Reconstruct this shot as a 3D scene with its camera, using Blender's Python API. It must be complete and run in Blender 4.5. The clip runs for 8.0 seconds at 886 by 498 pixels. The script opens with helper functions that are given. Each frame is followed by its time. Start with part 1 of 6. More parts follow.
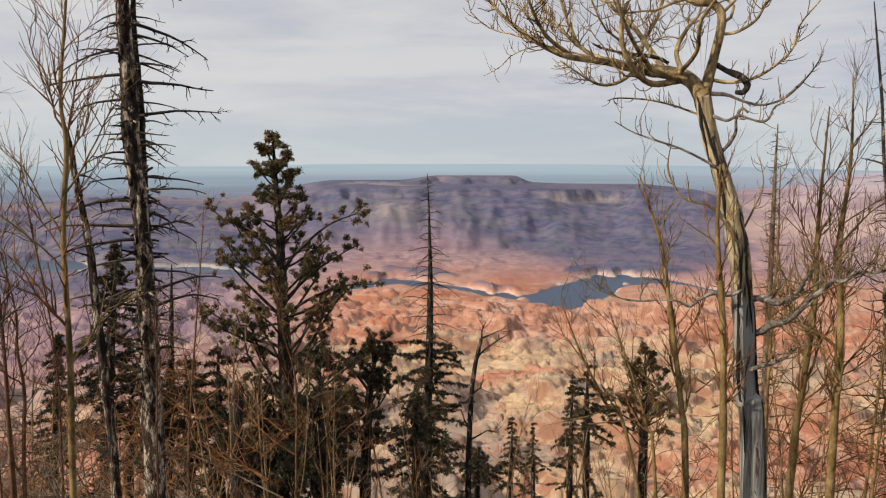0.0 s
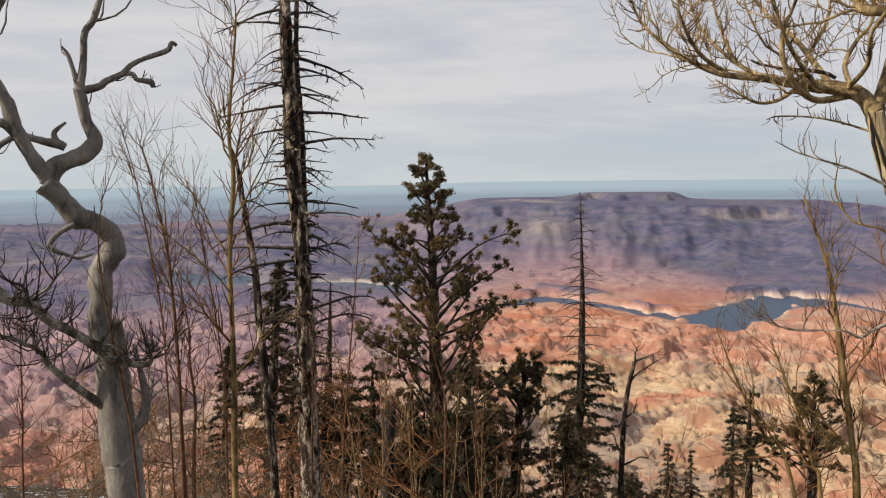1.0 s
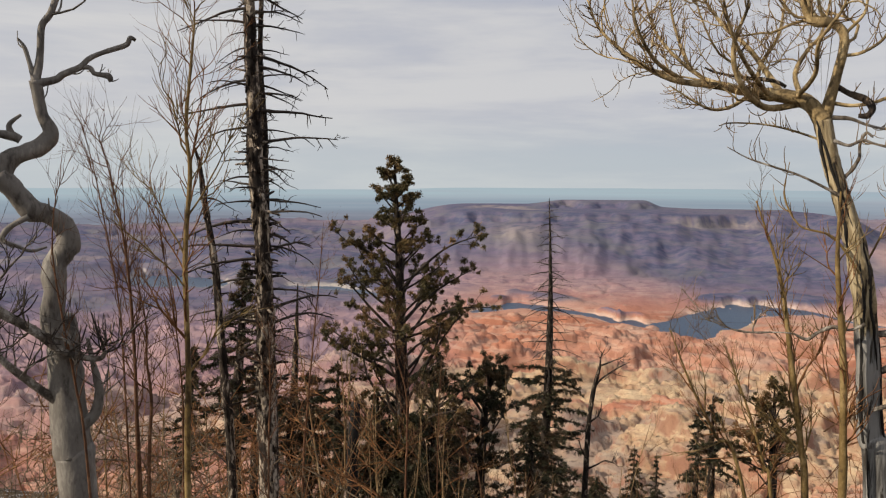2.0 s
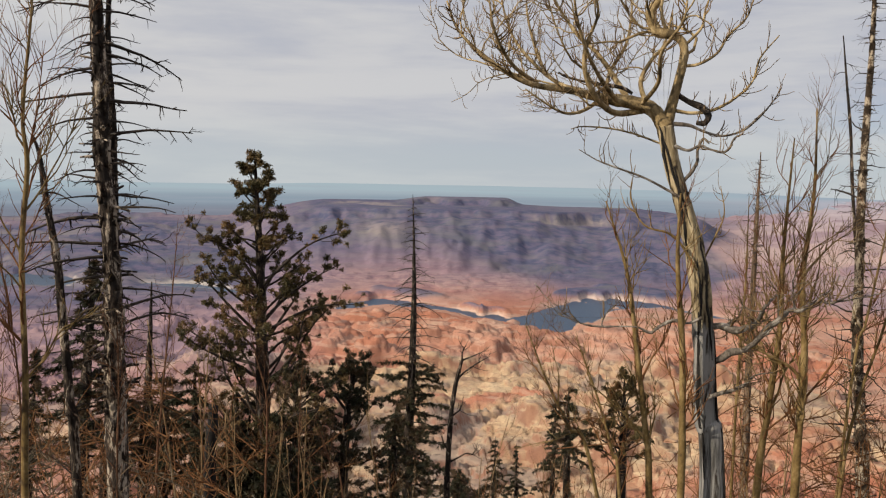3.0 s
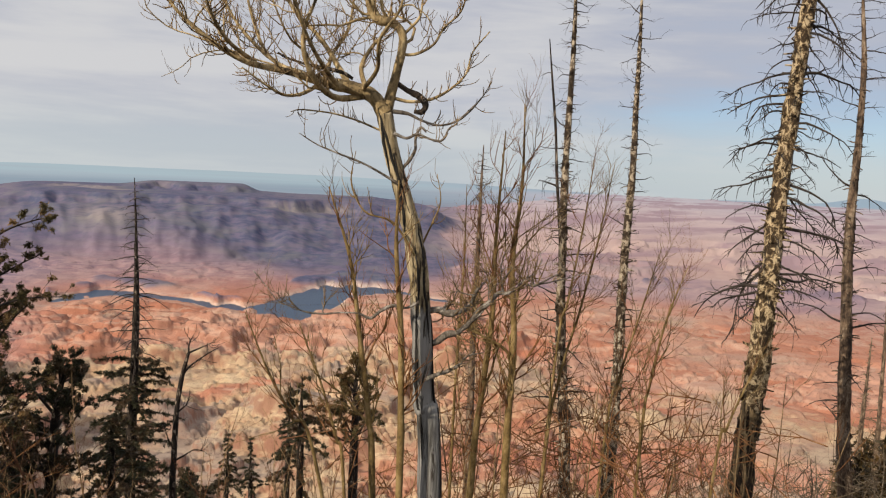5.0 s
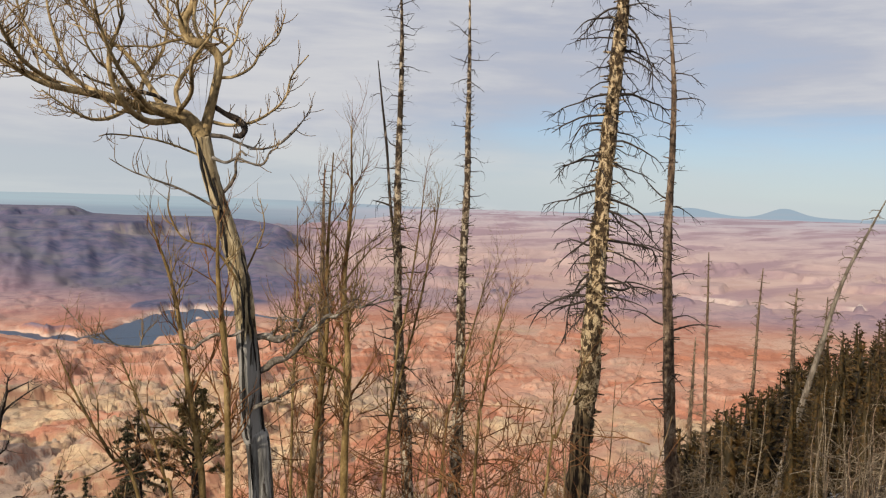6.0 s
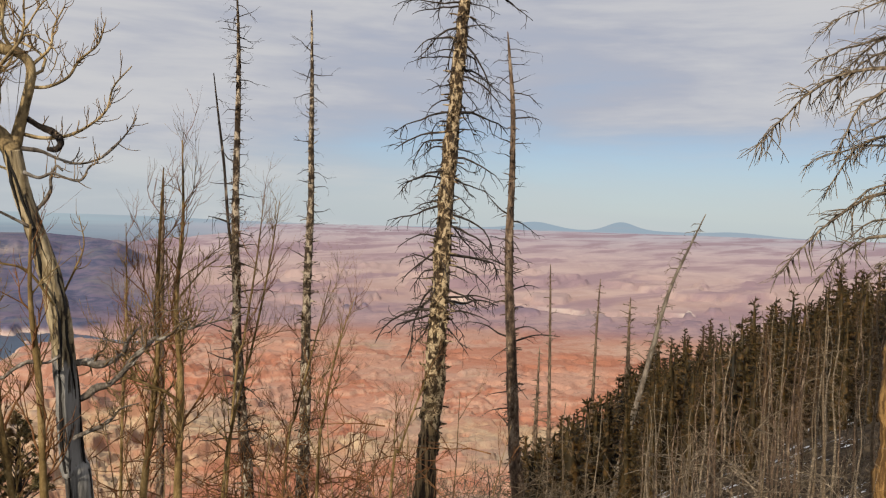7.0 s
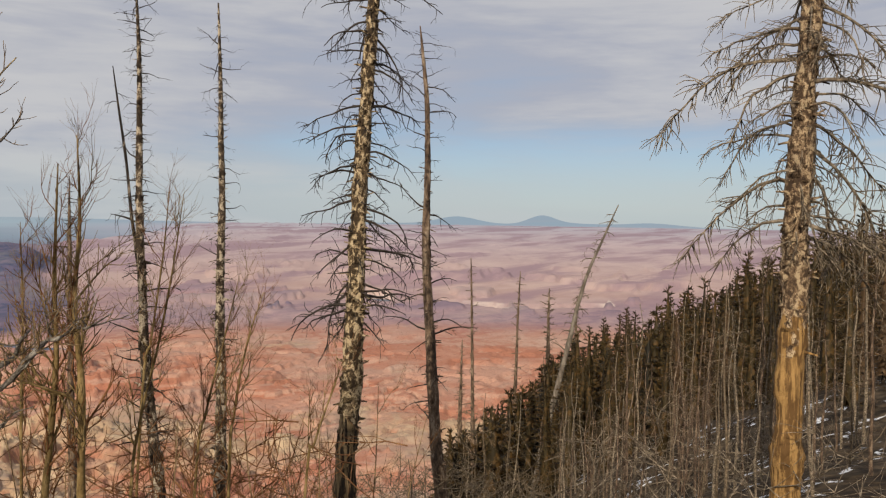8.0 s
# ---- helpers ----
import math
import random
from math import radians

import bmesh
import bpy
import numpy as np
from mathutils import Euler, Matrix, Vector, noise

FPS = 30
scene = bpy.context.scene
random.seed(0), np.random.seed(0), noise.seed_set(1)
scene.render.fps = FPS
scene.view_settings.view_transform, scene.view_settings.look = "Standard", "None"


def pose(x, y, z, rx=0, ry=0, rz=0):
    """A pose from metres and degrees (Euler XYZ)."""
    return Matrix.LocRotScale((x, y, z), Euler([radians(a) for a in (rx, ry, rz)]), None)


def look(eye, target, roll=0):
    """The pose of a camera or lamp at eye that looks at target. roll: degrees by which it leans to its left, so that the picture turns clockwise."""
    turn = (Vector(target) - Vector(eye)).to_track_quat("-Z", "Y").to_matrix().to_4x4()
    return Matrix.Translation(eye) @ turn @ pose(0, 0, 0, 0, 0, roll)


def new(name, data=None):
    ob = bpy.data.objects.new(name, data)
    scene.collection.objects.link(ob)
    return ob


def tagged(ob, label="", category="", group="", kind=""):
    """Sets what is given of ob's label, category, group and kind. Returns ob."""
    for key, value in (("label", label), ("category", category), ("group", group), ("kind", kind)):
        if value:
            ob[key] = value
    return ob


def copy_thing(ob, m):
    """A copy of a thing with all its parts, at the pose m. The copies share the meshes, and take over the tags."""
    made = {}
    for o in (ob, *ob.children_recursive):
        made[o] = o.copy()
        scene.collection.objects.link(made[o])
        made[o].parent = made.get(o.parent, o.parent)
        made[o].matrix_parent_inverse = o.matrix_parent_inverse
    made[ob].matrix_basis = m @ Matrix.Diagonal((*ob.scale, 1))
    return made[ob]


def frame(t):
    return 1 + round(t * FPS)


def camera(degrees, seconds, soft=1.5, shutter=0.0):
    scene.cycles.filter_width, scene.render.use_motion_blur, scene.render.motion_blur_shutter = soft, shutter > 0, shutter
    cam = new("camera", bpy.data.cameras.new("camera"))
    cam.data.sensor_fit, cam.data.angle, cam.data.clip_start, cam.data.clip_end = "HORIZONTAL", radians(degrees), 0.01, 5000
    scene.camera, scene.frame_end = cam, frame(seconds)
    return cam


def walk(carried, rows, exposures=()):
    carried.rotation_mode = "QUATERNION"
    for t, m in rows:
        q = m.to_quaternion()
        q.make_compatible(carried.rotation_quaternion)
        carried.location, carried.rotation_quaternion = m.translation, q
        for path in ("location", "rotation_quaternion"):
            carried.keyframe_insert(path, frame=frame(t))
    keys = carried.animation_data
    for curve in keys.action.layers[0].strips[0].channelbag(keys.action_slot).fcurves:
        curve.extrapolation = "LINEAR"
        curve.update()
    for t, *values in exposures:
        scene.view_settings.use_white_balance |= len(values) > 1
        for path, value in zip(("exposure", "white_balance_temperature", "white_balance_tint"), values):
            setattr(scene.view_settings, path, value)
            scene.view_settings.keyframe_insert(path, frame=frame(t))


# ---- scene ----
cam = camera(56.95, 8.0, soft=1.2)
PATH = [
    (0, look((-0.236, 0.013, -0.074), (-0.231, 1.999, -0.309), -0.03)),
    (0.5, look((-0.231, 0.024, -0.063), (-0.427, 2.002, -0.286), -1.12)),
    (1, look((-0.196, 0.004, -0.031), (-0.562, 1.961, -0.221), -0.82)),
    (1.2, look((-0.173, -0.046, -0.04), (-0.59, 1.902, -0.215), -0.69)),
    (2.3, look((-0.08, -0.026, -0.065), (-0.29, 1.955, -0.249), 0.58)),
    (2.5, look((-0.08, -0.02, -0.065), (-0.22, 1.966, -0.253), 0.83)),
    (3, look((-0.06, -0.038, -0.05), (-0.033, 1.953, -0.234), 1.03)),
    (3.5, look((-0.05, -0.016, -0.055), (0.139, 1.966, -0.241), 1.00)),
    (4, look((-0.023, 0.015, -0.063), (0.296, 1.98, -0.257), 1.08)),
    (4.5, look((-0.009, 0.041, -0.065), (0.444, 1.978, -0.267), 1.78)),
    (4.7, look((0.02, 0.074, -0.071), (0.553, 1.991, -0.272), 2.31)),
    (5.8, look((0.199, -0.045, -0.021), (1.12, 1.723, -0.177), 1.90)),
    (6, look((0.217, -0.032, -0.016), (1.201, 1.704, -0.157), 1.68)),
    (6.5, look((0.294, -0.025, -0.016), (1.445, 1.607, -0.134), 1.77)),
    (7, look((0.304, -0.102, 0.002), (1.585, 1.431, -0.093), 1.64)),
    (7.5, look((0.302, -0.177, 0.003), (1.659, 1.29, -0.073), 1.22)),
    (8, look((0.386, -0.21, -0.025), (1.804, 1.197, -0.127), 0.68)),
]
walk(cam, PATH, ((0.0, 0.1), (1.2, 0.12), (2.4, -0.03), (4.5, 0.03), (6.0, 0.09), (7.0, -0.02), (8.0, -0.12)))

# ---------------------------------------------------------------- light
SUN_AZ, SUN_EL = -118.0, 27.0
scene.view_settings.exposure = 0.0


def toward(az, el):
    a, e = radians(az), radians(el)
    return Vector((math.sin(a) * math.cos(e), math.cos(a) * math.cos(e), math.sin(e)))


sun = new("sun", bpy.data.lights.new("sun", "SUN"))
sun.data.energy, sun.data.angle, sun.data.color = 4.0, radians(0.6), (1.0, 0.87, 0.70)
sun.rotation_mode = "QUATERNION"
sun.rotation_quaternion = toward(SUN_AZ, SUN_EL).to_track_quat("Z", "Y")


class Nodes:
    """Short hand for node trees."""

    def __init__(self, tree):
        self.t = tree
        self.t.nodes.clear()

    def add(self, kind, **kw):
        n = self.t.nodes.new(kind)
        for k, v in kw.items():
            if k == "ins":
                for key, val in v.items():
                    if isinstance(val, bpy.types.NodeSocket):
                        self.t.links.new(val, n.inputs[key])
                    else:
                        n.inputs[key].default_value = val
            else:
                setattr(n, k, v)
        return n

    def math(self, op, a, b=0.0, c=0.0, clamp=False):
        return self.add("ShaderNodeMath", operation=op, use_clamp=clamp, ins={0: a, 1: b, 2: c}).outputs[0]

    def noise(self, vec, scale, detail=4.0, rough=0.55, dist=0.0):
        return self.add("ShaderNodeTexNoise", ins={"Vector": vec, "Scale": scale, "Detail": detail, "Roughness": rough, "Distortion": dist}).outputs["Fac"]

    def scaled(self, vec, sx, sy, sz):
        return self.add("ShaderNodeMapping", ins={"Vector": vec, "Scale": (sx, sy, sz)}).outputs[0]

    def mix(self, fac, a, b):
        n = self.add("ShaderNodeMix", data_type="RGBA")
        for key, val in ((0, fac), (6, a), (7, b)):
            if isinstance(val, bpy.types.NodeSocket):
                self.t.links.new(val, n.inputs[key])
            else:
                n.inputs[key].default_value = (*val, 1.0) if isinstance(val, tuple) and len(val) == 3 else val
        return n.outputs[2]

    def step(self, val, lo, hi):
        n = self.add("ShaderNodeMapRange", interpolation_type="SMOOTHSTEP", ins={0: val, 1: lo, 2: hi})
        return n.outputs[0]


world = bpy.data.worlds.new("sky")
scene.world = world
world.use_nodes = True
w = Nodes(world.node_tree)
sky = w.add("ShaderNodeTexSky", sky_type="NISHITA", sun_disc=False, sun_elevation=radians(SUN_EL), sun_rotation=radians(SUN_AZ), altitude=2800.0,
            air_density=1.0, dust_density=1.6, ozone_density=1.0)
direction = w.add("ShaderNodeTexCoord").outputs["Generated"]
split = w.add("ShaderNodeSeparateXYZ", ins={0: direction})
clear = w.mix(0.6, sky.outputs[0], (2.3, 3.1, 4.3))
# thin high cloud in long level streaks, opening to blue low down toward +x
height = w.math("MAXIMUM", split.outputs[2], 0.0)
flat = w.add("ShaderNodeCombineXYZ", ins={0: split.outputs[0], 1: split.outputs[1], 2: w.math("MULTIPLY", split.outputs[2], 7.0)}).outputs[0]
streak = w.noise(flat, 2.2, 7.0, 0.55, 0.35)
fine = w.noise(flat, 7.0, 5.0, 0.6, 0.2)
veil = w.math("ADD", w.math("MULTIPLY", streak, 0.8), w.math("MULTIPLY", fine, 0.2))
east = w.step(split.outputs[0], 0.15, 0.95)
low = w.math("SUBTRACT", 1.0, w.step(height, 0.06, 0.13))
gap = w.math("MULTIPLY", w.math("MULTIPLY", east, low), 0.36)
cover = w.step(w.math("SUBTRACT", veil, gap), 0.05, 0.48)
horizon_white = w.math("MULTIPLY", w.math("SUBTRACT", 1.0, w.step(height, 0.0, 0.09)), 0.5)
cloud = w.mix(w.step(veil, 0.40, 0.60), (4.05, 4.15, 4.75), (5.6, 5.5, 5.55))
covered = w.mix(w.math("MULTIPLY", cover, 0.9), clear, cloud)
covered = w.mix(w.math("MULTIPLY", w.step(w.math("MULTIPLY", split.outputs[0], -1.0), -0.35, 0.6), 0.36), covered, (6.3, 6.2, 6.0))
hazy = w.mix(horizon_white, covered, (4.4, 5.05, 5.25))
bg = w.add("ShaderNodeBackground", ins={"Color": hazy, "Strength": 0.112})
w.add("ShaderNodeOutputWorld", ins={"Surface": bg.outputs[0]})


# ---------------------------------------------------------------- materials
def material(name, rough=0.85, spec=0.25):
    m = bpy.data.materials.new(name)
    m.use_nodes = True
    n = Nodes(m.node_tree)
    shader = n.add("ShaderNodeBsdfPrincipled", ins={"Roughness": rough, "Specular IOR Level": spec})
    n.add("ShaderNodeOutputMaterial", ins={"Surface": shader.outputs[0]})
    return m, n, shader


def set_color(n, shader, color):
    n.t.links.new(color, shader.inputs["Base Color"])


def set_bump(n, shader, height, strength, distance):
    b = n.add("ShaderNodeBump", ins={"Height": height, "Strength": strength, "Distance": distance})
    n.t.links.new(b.outputs[0], shader.inputs["Normal"])


def bark(name, dark, mid, light, scale, stretch, lo, hi, relief=0.02, rough=0.85, low=None):
    """Bark with long patches (dark, mid, light), fine grain and cracks. low: height above the foot, dark and light of the wood laid bare below it."""
    m, n, s = material(name, rough)
    v = n.add("ShaderNodeTexCoord").outputs["Object"]
    long = n.scaled(v, 1.0, 1.0, stretch)
    big = n.noise(long, scale, 5.0, 0.6, 0.6)
    fine = n.noise(long, scale * 6.0, 4.0, 0.6)
    both = n.math("ADD", n.math("MULTIPLY", big, 0.72), n.math("MULTIPLY", fine, 0.28))
    c = n.mix(n.step(both, lo, (lo + hi) / 2), dark, mid)
    c = n.mix(n.step(both, (lo + hi) / 2, hi), c, light)
    tone = n.noise(v, 0.9, 3.0)
    c = n.mix(n.math("MULTIPLY", tone, 0.35), c, mid)
    if low:
        z = n.add("ShaderNodeSeparateXYZ", ins={0: v}).outputs[2]
        grain = n.noise(n.scaled(v, 1.0, 1.0, 0.10), scale * 1.6, 5.0, 0.6, 0.4)
        wood = n.mix(n.step(grain, 0.42, 0.60), low[1], low[2])
        edge = n.math("ADD", n.math("SUBTRACT", z, low[0]), n.math("MULTIPLY", n.math("SUBTRACT", n.noise(v, 5.0, 5.0), 0.5), 2.6))
        c = n.mix(n.step(edge, -0.05, 0.05), wood, c)
    set_color(n, s, c)
    set_bump(n, s, both, 0.9, relief)
    return m


BARK_SNAG = bark("weathered_bark", (0.022, 0.015, 0.010), (0.12, 0.085, 0.055), (0.52, 0.44, 0.33), 12.0, 0.8, 0.46, 0.56, 0.03)
BARK_OCHRE = bark("peeling_bark", (0.035, 0.022, 0.014), (0.20, 0.13, 0.075), (0.55, 0.42, 0.26), 16.0, 0.8, 0.44, 0.57, 0.04, 0.85, (1.75, (0.14, 0.075, 0.026), (0.42, 0.25, 0.09)))
BARK_STRIP = bark("stripped_bark", (0.02, 0.013, 0.009), (0.17, 0.115, 0.06), (0.62, 0.49, 0.31), 13.0, 0.7, 0.46, 0.555, 0.04, 0.85, (6.3, (0.02, 0.014, 0.010), (0.24, 0.17, 0.09)))
BARK_DARK = bark("dark_bark", (0.010, 0.008, 0.007), (0.042, 0.030, 0.022), (0.42, 0.34, 0.26), 15.0, 0.4, 0.46, 0.63, 0.03)
BARK_SIDE = bark("pale_flecked_bark", (0.010, 0.008, 0.007), (0.06, 0.043, 0.032), (0.55, 0.46, 0.36), 14.0, 0.3, 0.45, 0.575, 0.03)
BARK_BROWN = bark("brown_bark", (0.035, 0.025, 0.02), (0.15, 0.10, 0.065), (0.36, 0.28, 0.2), 9.0, 0.4, 0.41, 0.62, 0.02)
BARK_ASPEN = bark("aspen_bark", (0.06, 0.044, 0.024), (0.31, 0.225, 0.11), (0.58, 0.45, 0.25), 8.0, 0.7, 0.40, 0.60, 0.012, 0.75)
BARK_GREY = bark("barkless_grey_wood", (0.12, 0.115, 0.11), (0.34, 0.33, 0.32), (0.56, 0.55, 0.53), 5.0, 0.18, 0.30, 0.62, 0.006, 0.7)
BARK_LIMB = bark("weathered_limb", (0.035, 0.028, 0.022), (0.155, 0.13, 0.105), (0.40, 0.37, 0.32), 14.0, 0.7, 0.40, 0.62, 0.006, 0.75)
BARK_CROOK = bark("crooked_grey_wood", (0.05, 0.043, 0.037), (0.19, 0.172, 0.15), (0.34, 0.315, 0.275), 11.0, 0.35, 0.36, 0.66, 0.010, 0.7)
BARK_LEAN = bark("grey_barkless_trunk", (0.08, 0.07, 0.058), (0.14, 0.115, 0.088), (0.29, 0.25, 0.2), 6.0, 0.3, 0.36, 0.6, 0.008)
BARK_SAPLING = bark("sapling_bark", (0.05, 0.031, 0.014), (0.18, 0.118, 0.043), (0.32, 0.225, 0.098), 8.0, 0.6, 0.38, 0.6, 0.004, 0.7)
TWIG_BROWN = bark("brown_twig", (0.06, 0.037, 0.02), (0.21, 0.135, 0.065), (0.38, 0.27, 0.145), 10.0, 1.0, 0.38, 0.62, 0.002)
# black of the charred trunk, also used for painted groove shade
CHAR_AND_GROOVE = bark("char_and_groove_shade", (0.008, 0.007, 0.007), (0.02, 0.018, 0.016), (0.05, 0.045, 0.04), 9.0, 0.4, 0.36, 0.66, 0.02)
TWIG_RUSSET = bark("russet_twig", (0.03, 0.014, 0.008), (0.175, 0.076, 0.030), (0.34, 0.185, 0.08), 12.0, 1.0, 0.3, 0.65, 0.002)
TWIG_PALE = bark("pale_dead_twig", (0.03, 0.024, 0.018), (0.145, 0.112, 0.076), (0.38, 0.31, 0.225), 16.0, 1.0, 0.36, 0.6, 0.002)
TWIG_UMBER = bark("umber_twig", (0.025, 0.014, 0.009), (0.11, 0.052, 0.027), (0.24, 0.13, 0.07), 12.0, 1.0, 0.3, 0.65, 0.002)
TWIG_GREY = bark("grey_twig", (0.03, 0.024, 0.018), (0.13, 0.095, 0.06), (0.29, 0.23, 0.155), 12.0, 1.0, 0.3, 0.65, 0.002)
TWIG_DARK = bark("dark_twig", (0.015, 0.012, 0.010), (0.046, 0.036, 0.029), (0.12, 0.095, 0.08), 12.0, 1.0, 0.3, 0.7, 0.002)


def needles(name, a, b, dead, share):
    m, n, s = material(name, 0.6, 0.3)
    g = n.add("ShaderNodeNewGeometry")
    c = n.mix(g.outputs["Random Per Island"], a, b)
    patch = n.step(n.noise(n.add("ShaderNodeTexCoord").outputs["Object"], 2.5, 3.0), 1.0 - share - 0.12, 1.0 - share + 0.05)
    set_color(n, s, n.mix(patch, c, dead))
    return m


NEEDLE_PINE = needles("pine_needles", (0.028, 0.027, 0.011), (0.13, 0.10, 0.036), (0.19, 0.115, 0.045), 0.42)
NEEDLE_SPRUCE = needles("spruce_needles", (0.016, 0.018, 0.009), (0.05, 0.048, 0.02), (0.10, 0.062, 0.032), 0.42)
NEEDLE_SLOPE = needles("fir_needles", (0.004, 0.004, 0.002), (0.062, 0.041, 0.011), (0.10, 0.055, 0.016), 0.40)
NEEDLE_RUST = needles("browning_fir_needles", (0.025, 0.015, 0.008), (0.10, 0.058, 0.026), (0.12, 0.07, 0.03), 0.38)


def ground_material():
    m, n, s = material("desert_rock_and_slope", 0.92, 0.1)
    pos = n.add("ShaderNodeNewGeometry").outputs["Position"]
    z = n.add("ShaderNodeSeparateXYZ", ins={0: pos}).outputs[2]
    zone = n.add("ShaderNodeVertexColor", layer_name="zone")
    part = n.add("ShaderNodeSeparateColor", ins={0: zone.outputs[0]})
    kind = n.add("ShaderNodeVertexColor", layer_name="cover")
    near = n.add("ShaderNodeSeparateColor", ins={0: kind.outputs[0]})
    coarse = n.noise(pos, 0.006, 6.0, 0.6, 0.4)
    mid = n.noise(pos, 0.03, 6.0, 0.62, 0.3)
    fine = n.noise(pos, 0.13, 5.0, 0.65)
    speck = n.noise(pos, 0.42, 4.0, 0.7)
    # red and salmon sandstone, layered
    layer = n.math("SINE", n.math("ADD", n.math("MULTIPLY", z, 0.55), n.math("MULTIPLY", mid, 9.0)))
    red = n.mix(n.step(coarse, 0.38, 0.62), (0.44, 0.185, 0.115), (0.53, 0.30, 0.215))
    red = n.mix(n.math("MULTIPLY", n.step(layer, 0.1, 1.0), 0.45), red, (0.58, 0.41, 0.31))
    red = n.mix(n.step(fine, 0.52, 0.78), red, (0.30, 0.13, 0.08))
    # pale cream slickrock
    cream = n.mix(n.step(mid, 0.35, 0.65), (0.42, 0.265, 0.16), (0.60, 0.45, 0.29))
    cream = n.mix(n.math("MULTIPLY", n.step(fine, 0.50, 0.68), 0.7), cream, (0.36, 0.225, 0.16))
    c = n.mix(n.step(n.math("ADD", part.outputs[0], n.math("ADD", n.math("MULTIPLY", n.math("SUBTRACT", coarse, 0.5), 0.9), n.math("MULTIPLY", n.math("SUBTRACT", mid, 0.5), 0.5))), 0.35, 0.65), red, cream)
    c = n.mix(n.math("MULTIPLY", n.math("MULTIPLY", n.step(coarse, 0.50, 0.58), part.outputs[0]), 0.8), c, (0.30, 0.235, 0.205))
    c = n.mix(n.math("MULTIPLY", n.step(speck, 0.57, 0.70), 0.6), c, (0.13, 0.085, 0.07))
    steep = n.add("ShaderNodeSeparateXYZ", ins={0: n.add("ShaderNodeNewGeometry").outputs["Normal"]}).outputs[2]
    c = n.mix(n.math("MULTIPLY", n.math("SUBTRACT", 1.0, n.step(steep, 0.55, 0.90)), 0.75), c, (0.27, 0.125, 0.085))
    # benches and dark woodland, mauve and blue with haze put into the colours
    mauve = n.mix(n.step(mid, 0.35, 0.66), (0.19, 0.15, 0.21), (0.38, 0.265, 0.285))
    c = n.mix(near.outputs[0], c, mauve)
    # woodland's own dark, plus haze and cloud shade put into the colour
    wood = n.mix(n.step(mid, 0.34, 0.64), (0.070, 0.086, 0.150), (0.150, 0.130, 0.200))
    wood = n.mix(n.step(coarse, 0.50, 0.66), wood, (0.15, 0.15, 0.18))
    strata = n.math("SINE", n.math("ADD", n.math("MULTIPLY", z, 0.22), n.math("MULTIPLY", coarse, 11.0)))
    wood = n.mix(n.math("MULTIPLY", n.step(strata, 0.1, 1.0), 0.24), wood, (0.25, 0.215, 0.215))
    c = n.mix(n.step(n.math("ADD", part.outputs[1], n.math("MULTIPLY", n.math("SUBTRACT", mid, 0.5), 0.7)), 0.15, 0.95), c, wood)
    # pale cliffs, and one sunlit slope patch put into the colour
    c = n.mix(n.math("MULTIPLY", zone.outputs["Alpha"], n.step(mid, 0.25, 0.50)), c, (0.37, 0.31, 0.275))
    # far plain; haze put into the colour, paler and bluer with distance
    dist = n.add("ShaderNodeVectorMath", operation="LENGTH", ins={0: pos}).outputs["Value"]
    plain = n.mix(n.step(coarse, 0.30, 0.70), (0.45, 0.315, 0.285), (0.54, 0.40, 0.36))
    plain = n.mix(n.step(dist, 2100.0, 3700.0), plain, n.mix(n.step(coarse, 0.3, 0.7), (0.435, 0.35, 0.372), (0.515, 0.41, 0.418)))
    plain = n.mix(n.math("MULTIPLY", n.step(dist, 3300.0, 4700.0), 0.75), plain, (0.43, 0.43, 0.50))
    band = n.noise(n.scaled(pos, 0.0006, 0.0014, 0.0), 3.2, 5.0, 0.6, 0.5)
    plain = n.mix(n.math("MULTIPLY", n.step(band, 0.45, 0.60), 0.75), plain, (0.29, 0.20, 0.245))
    plain = n.mix(n.math("MULTIPLY", n.step(mid, 0.55, 0.75), 0.35), plain, (0.36, 0.24, 0.25))
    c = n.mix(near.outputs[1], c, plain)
    # bleached ring along the shores
    c = n.mix(n.math("MULTIPLY", part.outputs[2], n.step(fine, 0.2, 0.5)), c, (0.82, 0.72, 0.60))
    # forest floor with old snow
    v = n.noise(pos, 1.7, 5.0, 0.65, 0.4)
    soil = n.mix(n.step(n.noise(pos, 2.2, 6.0, 0.7), 0.35, 0.65), (0.035, 0.025, 0.017), (0.12, 0.088, 0.056))
    soil = n.mix(n.step(v, 0.585, 0.625), soil, (0.78, 0.80, 0.84))
    c = n.mix(near.outputs[2], c, soil)
    set_color(n, s, c)
    set_bump(n, s, n.math("ADD", n.math("ADD", mid, n.math("MULTIPLY", fine, 0.5)), n.math("MULTIPLY", speck, 0.25)), 0.7, 3.0)
    return m


def water_material():
    m, n, s = material("lake_water", 0.35, 0.2)
    s.inputs["Base Color"].default_value = (0.02, 0.052, 0.105, 1)
    pos = n.add("ShaderNodeNewGeometry").outputs["Position"]
    set_bump(n, s, n.noise(pos, 0.6, 3.0), 0.4, 0.3)
    return m


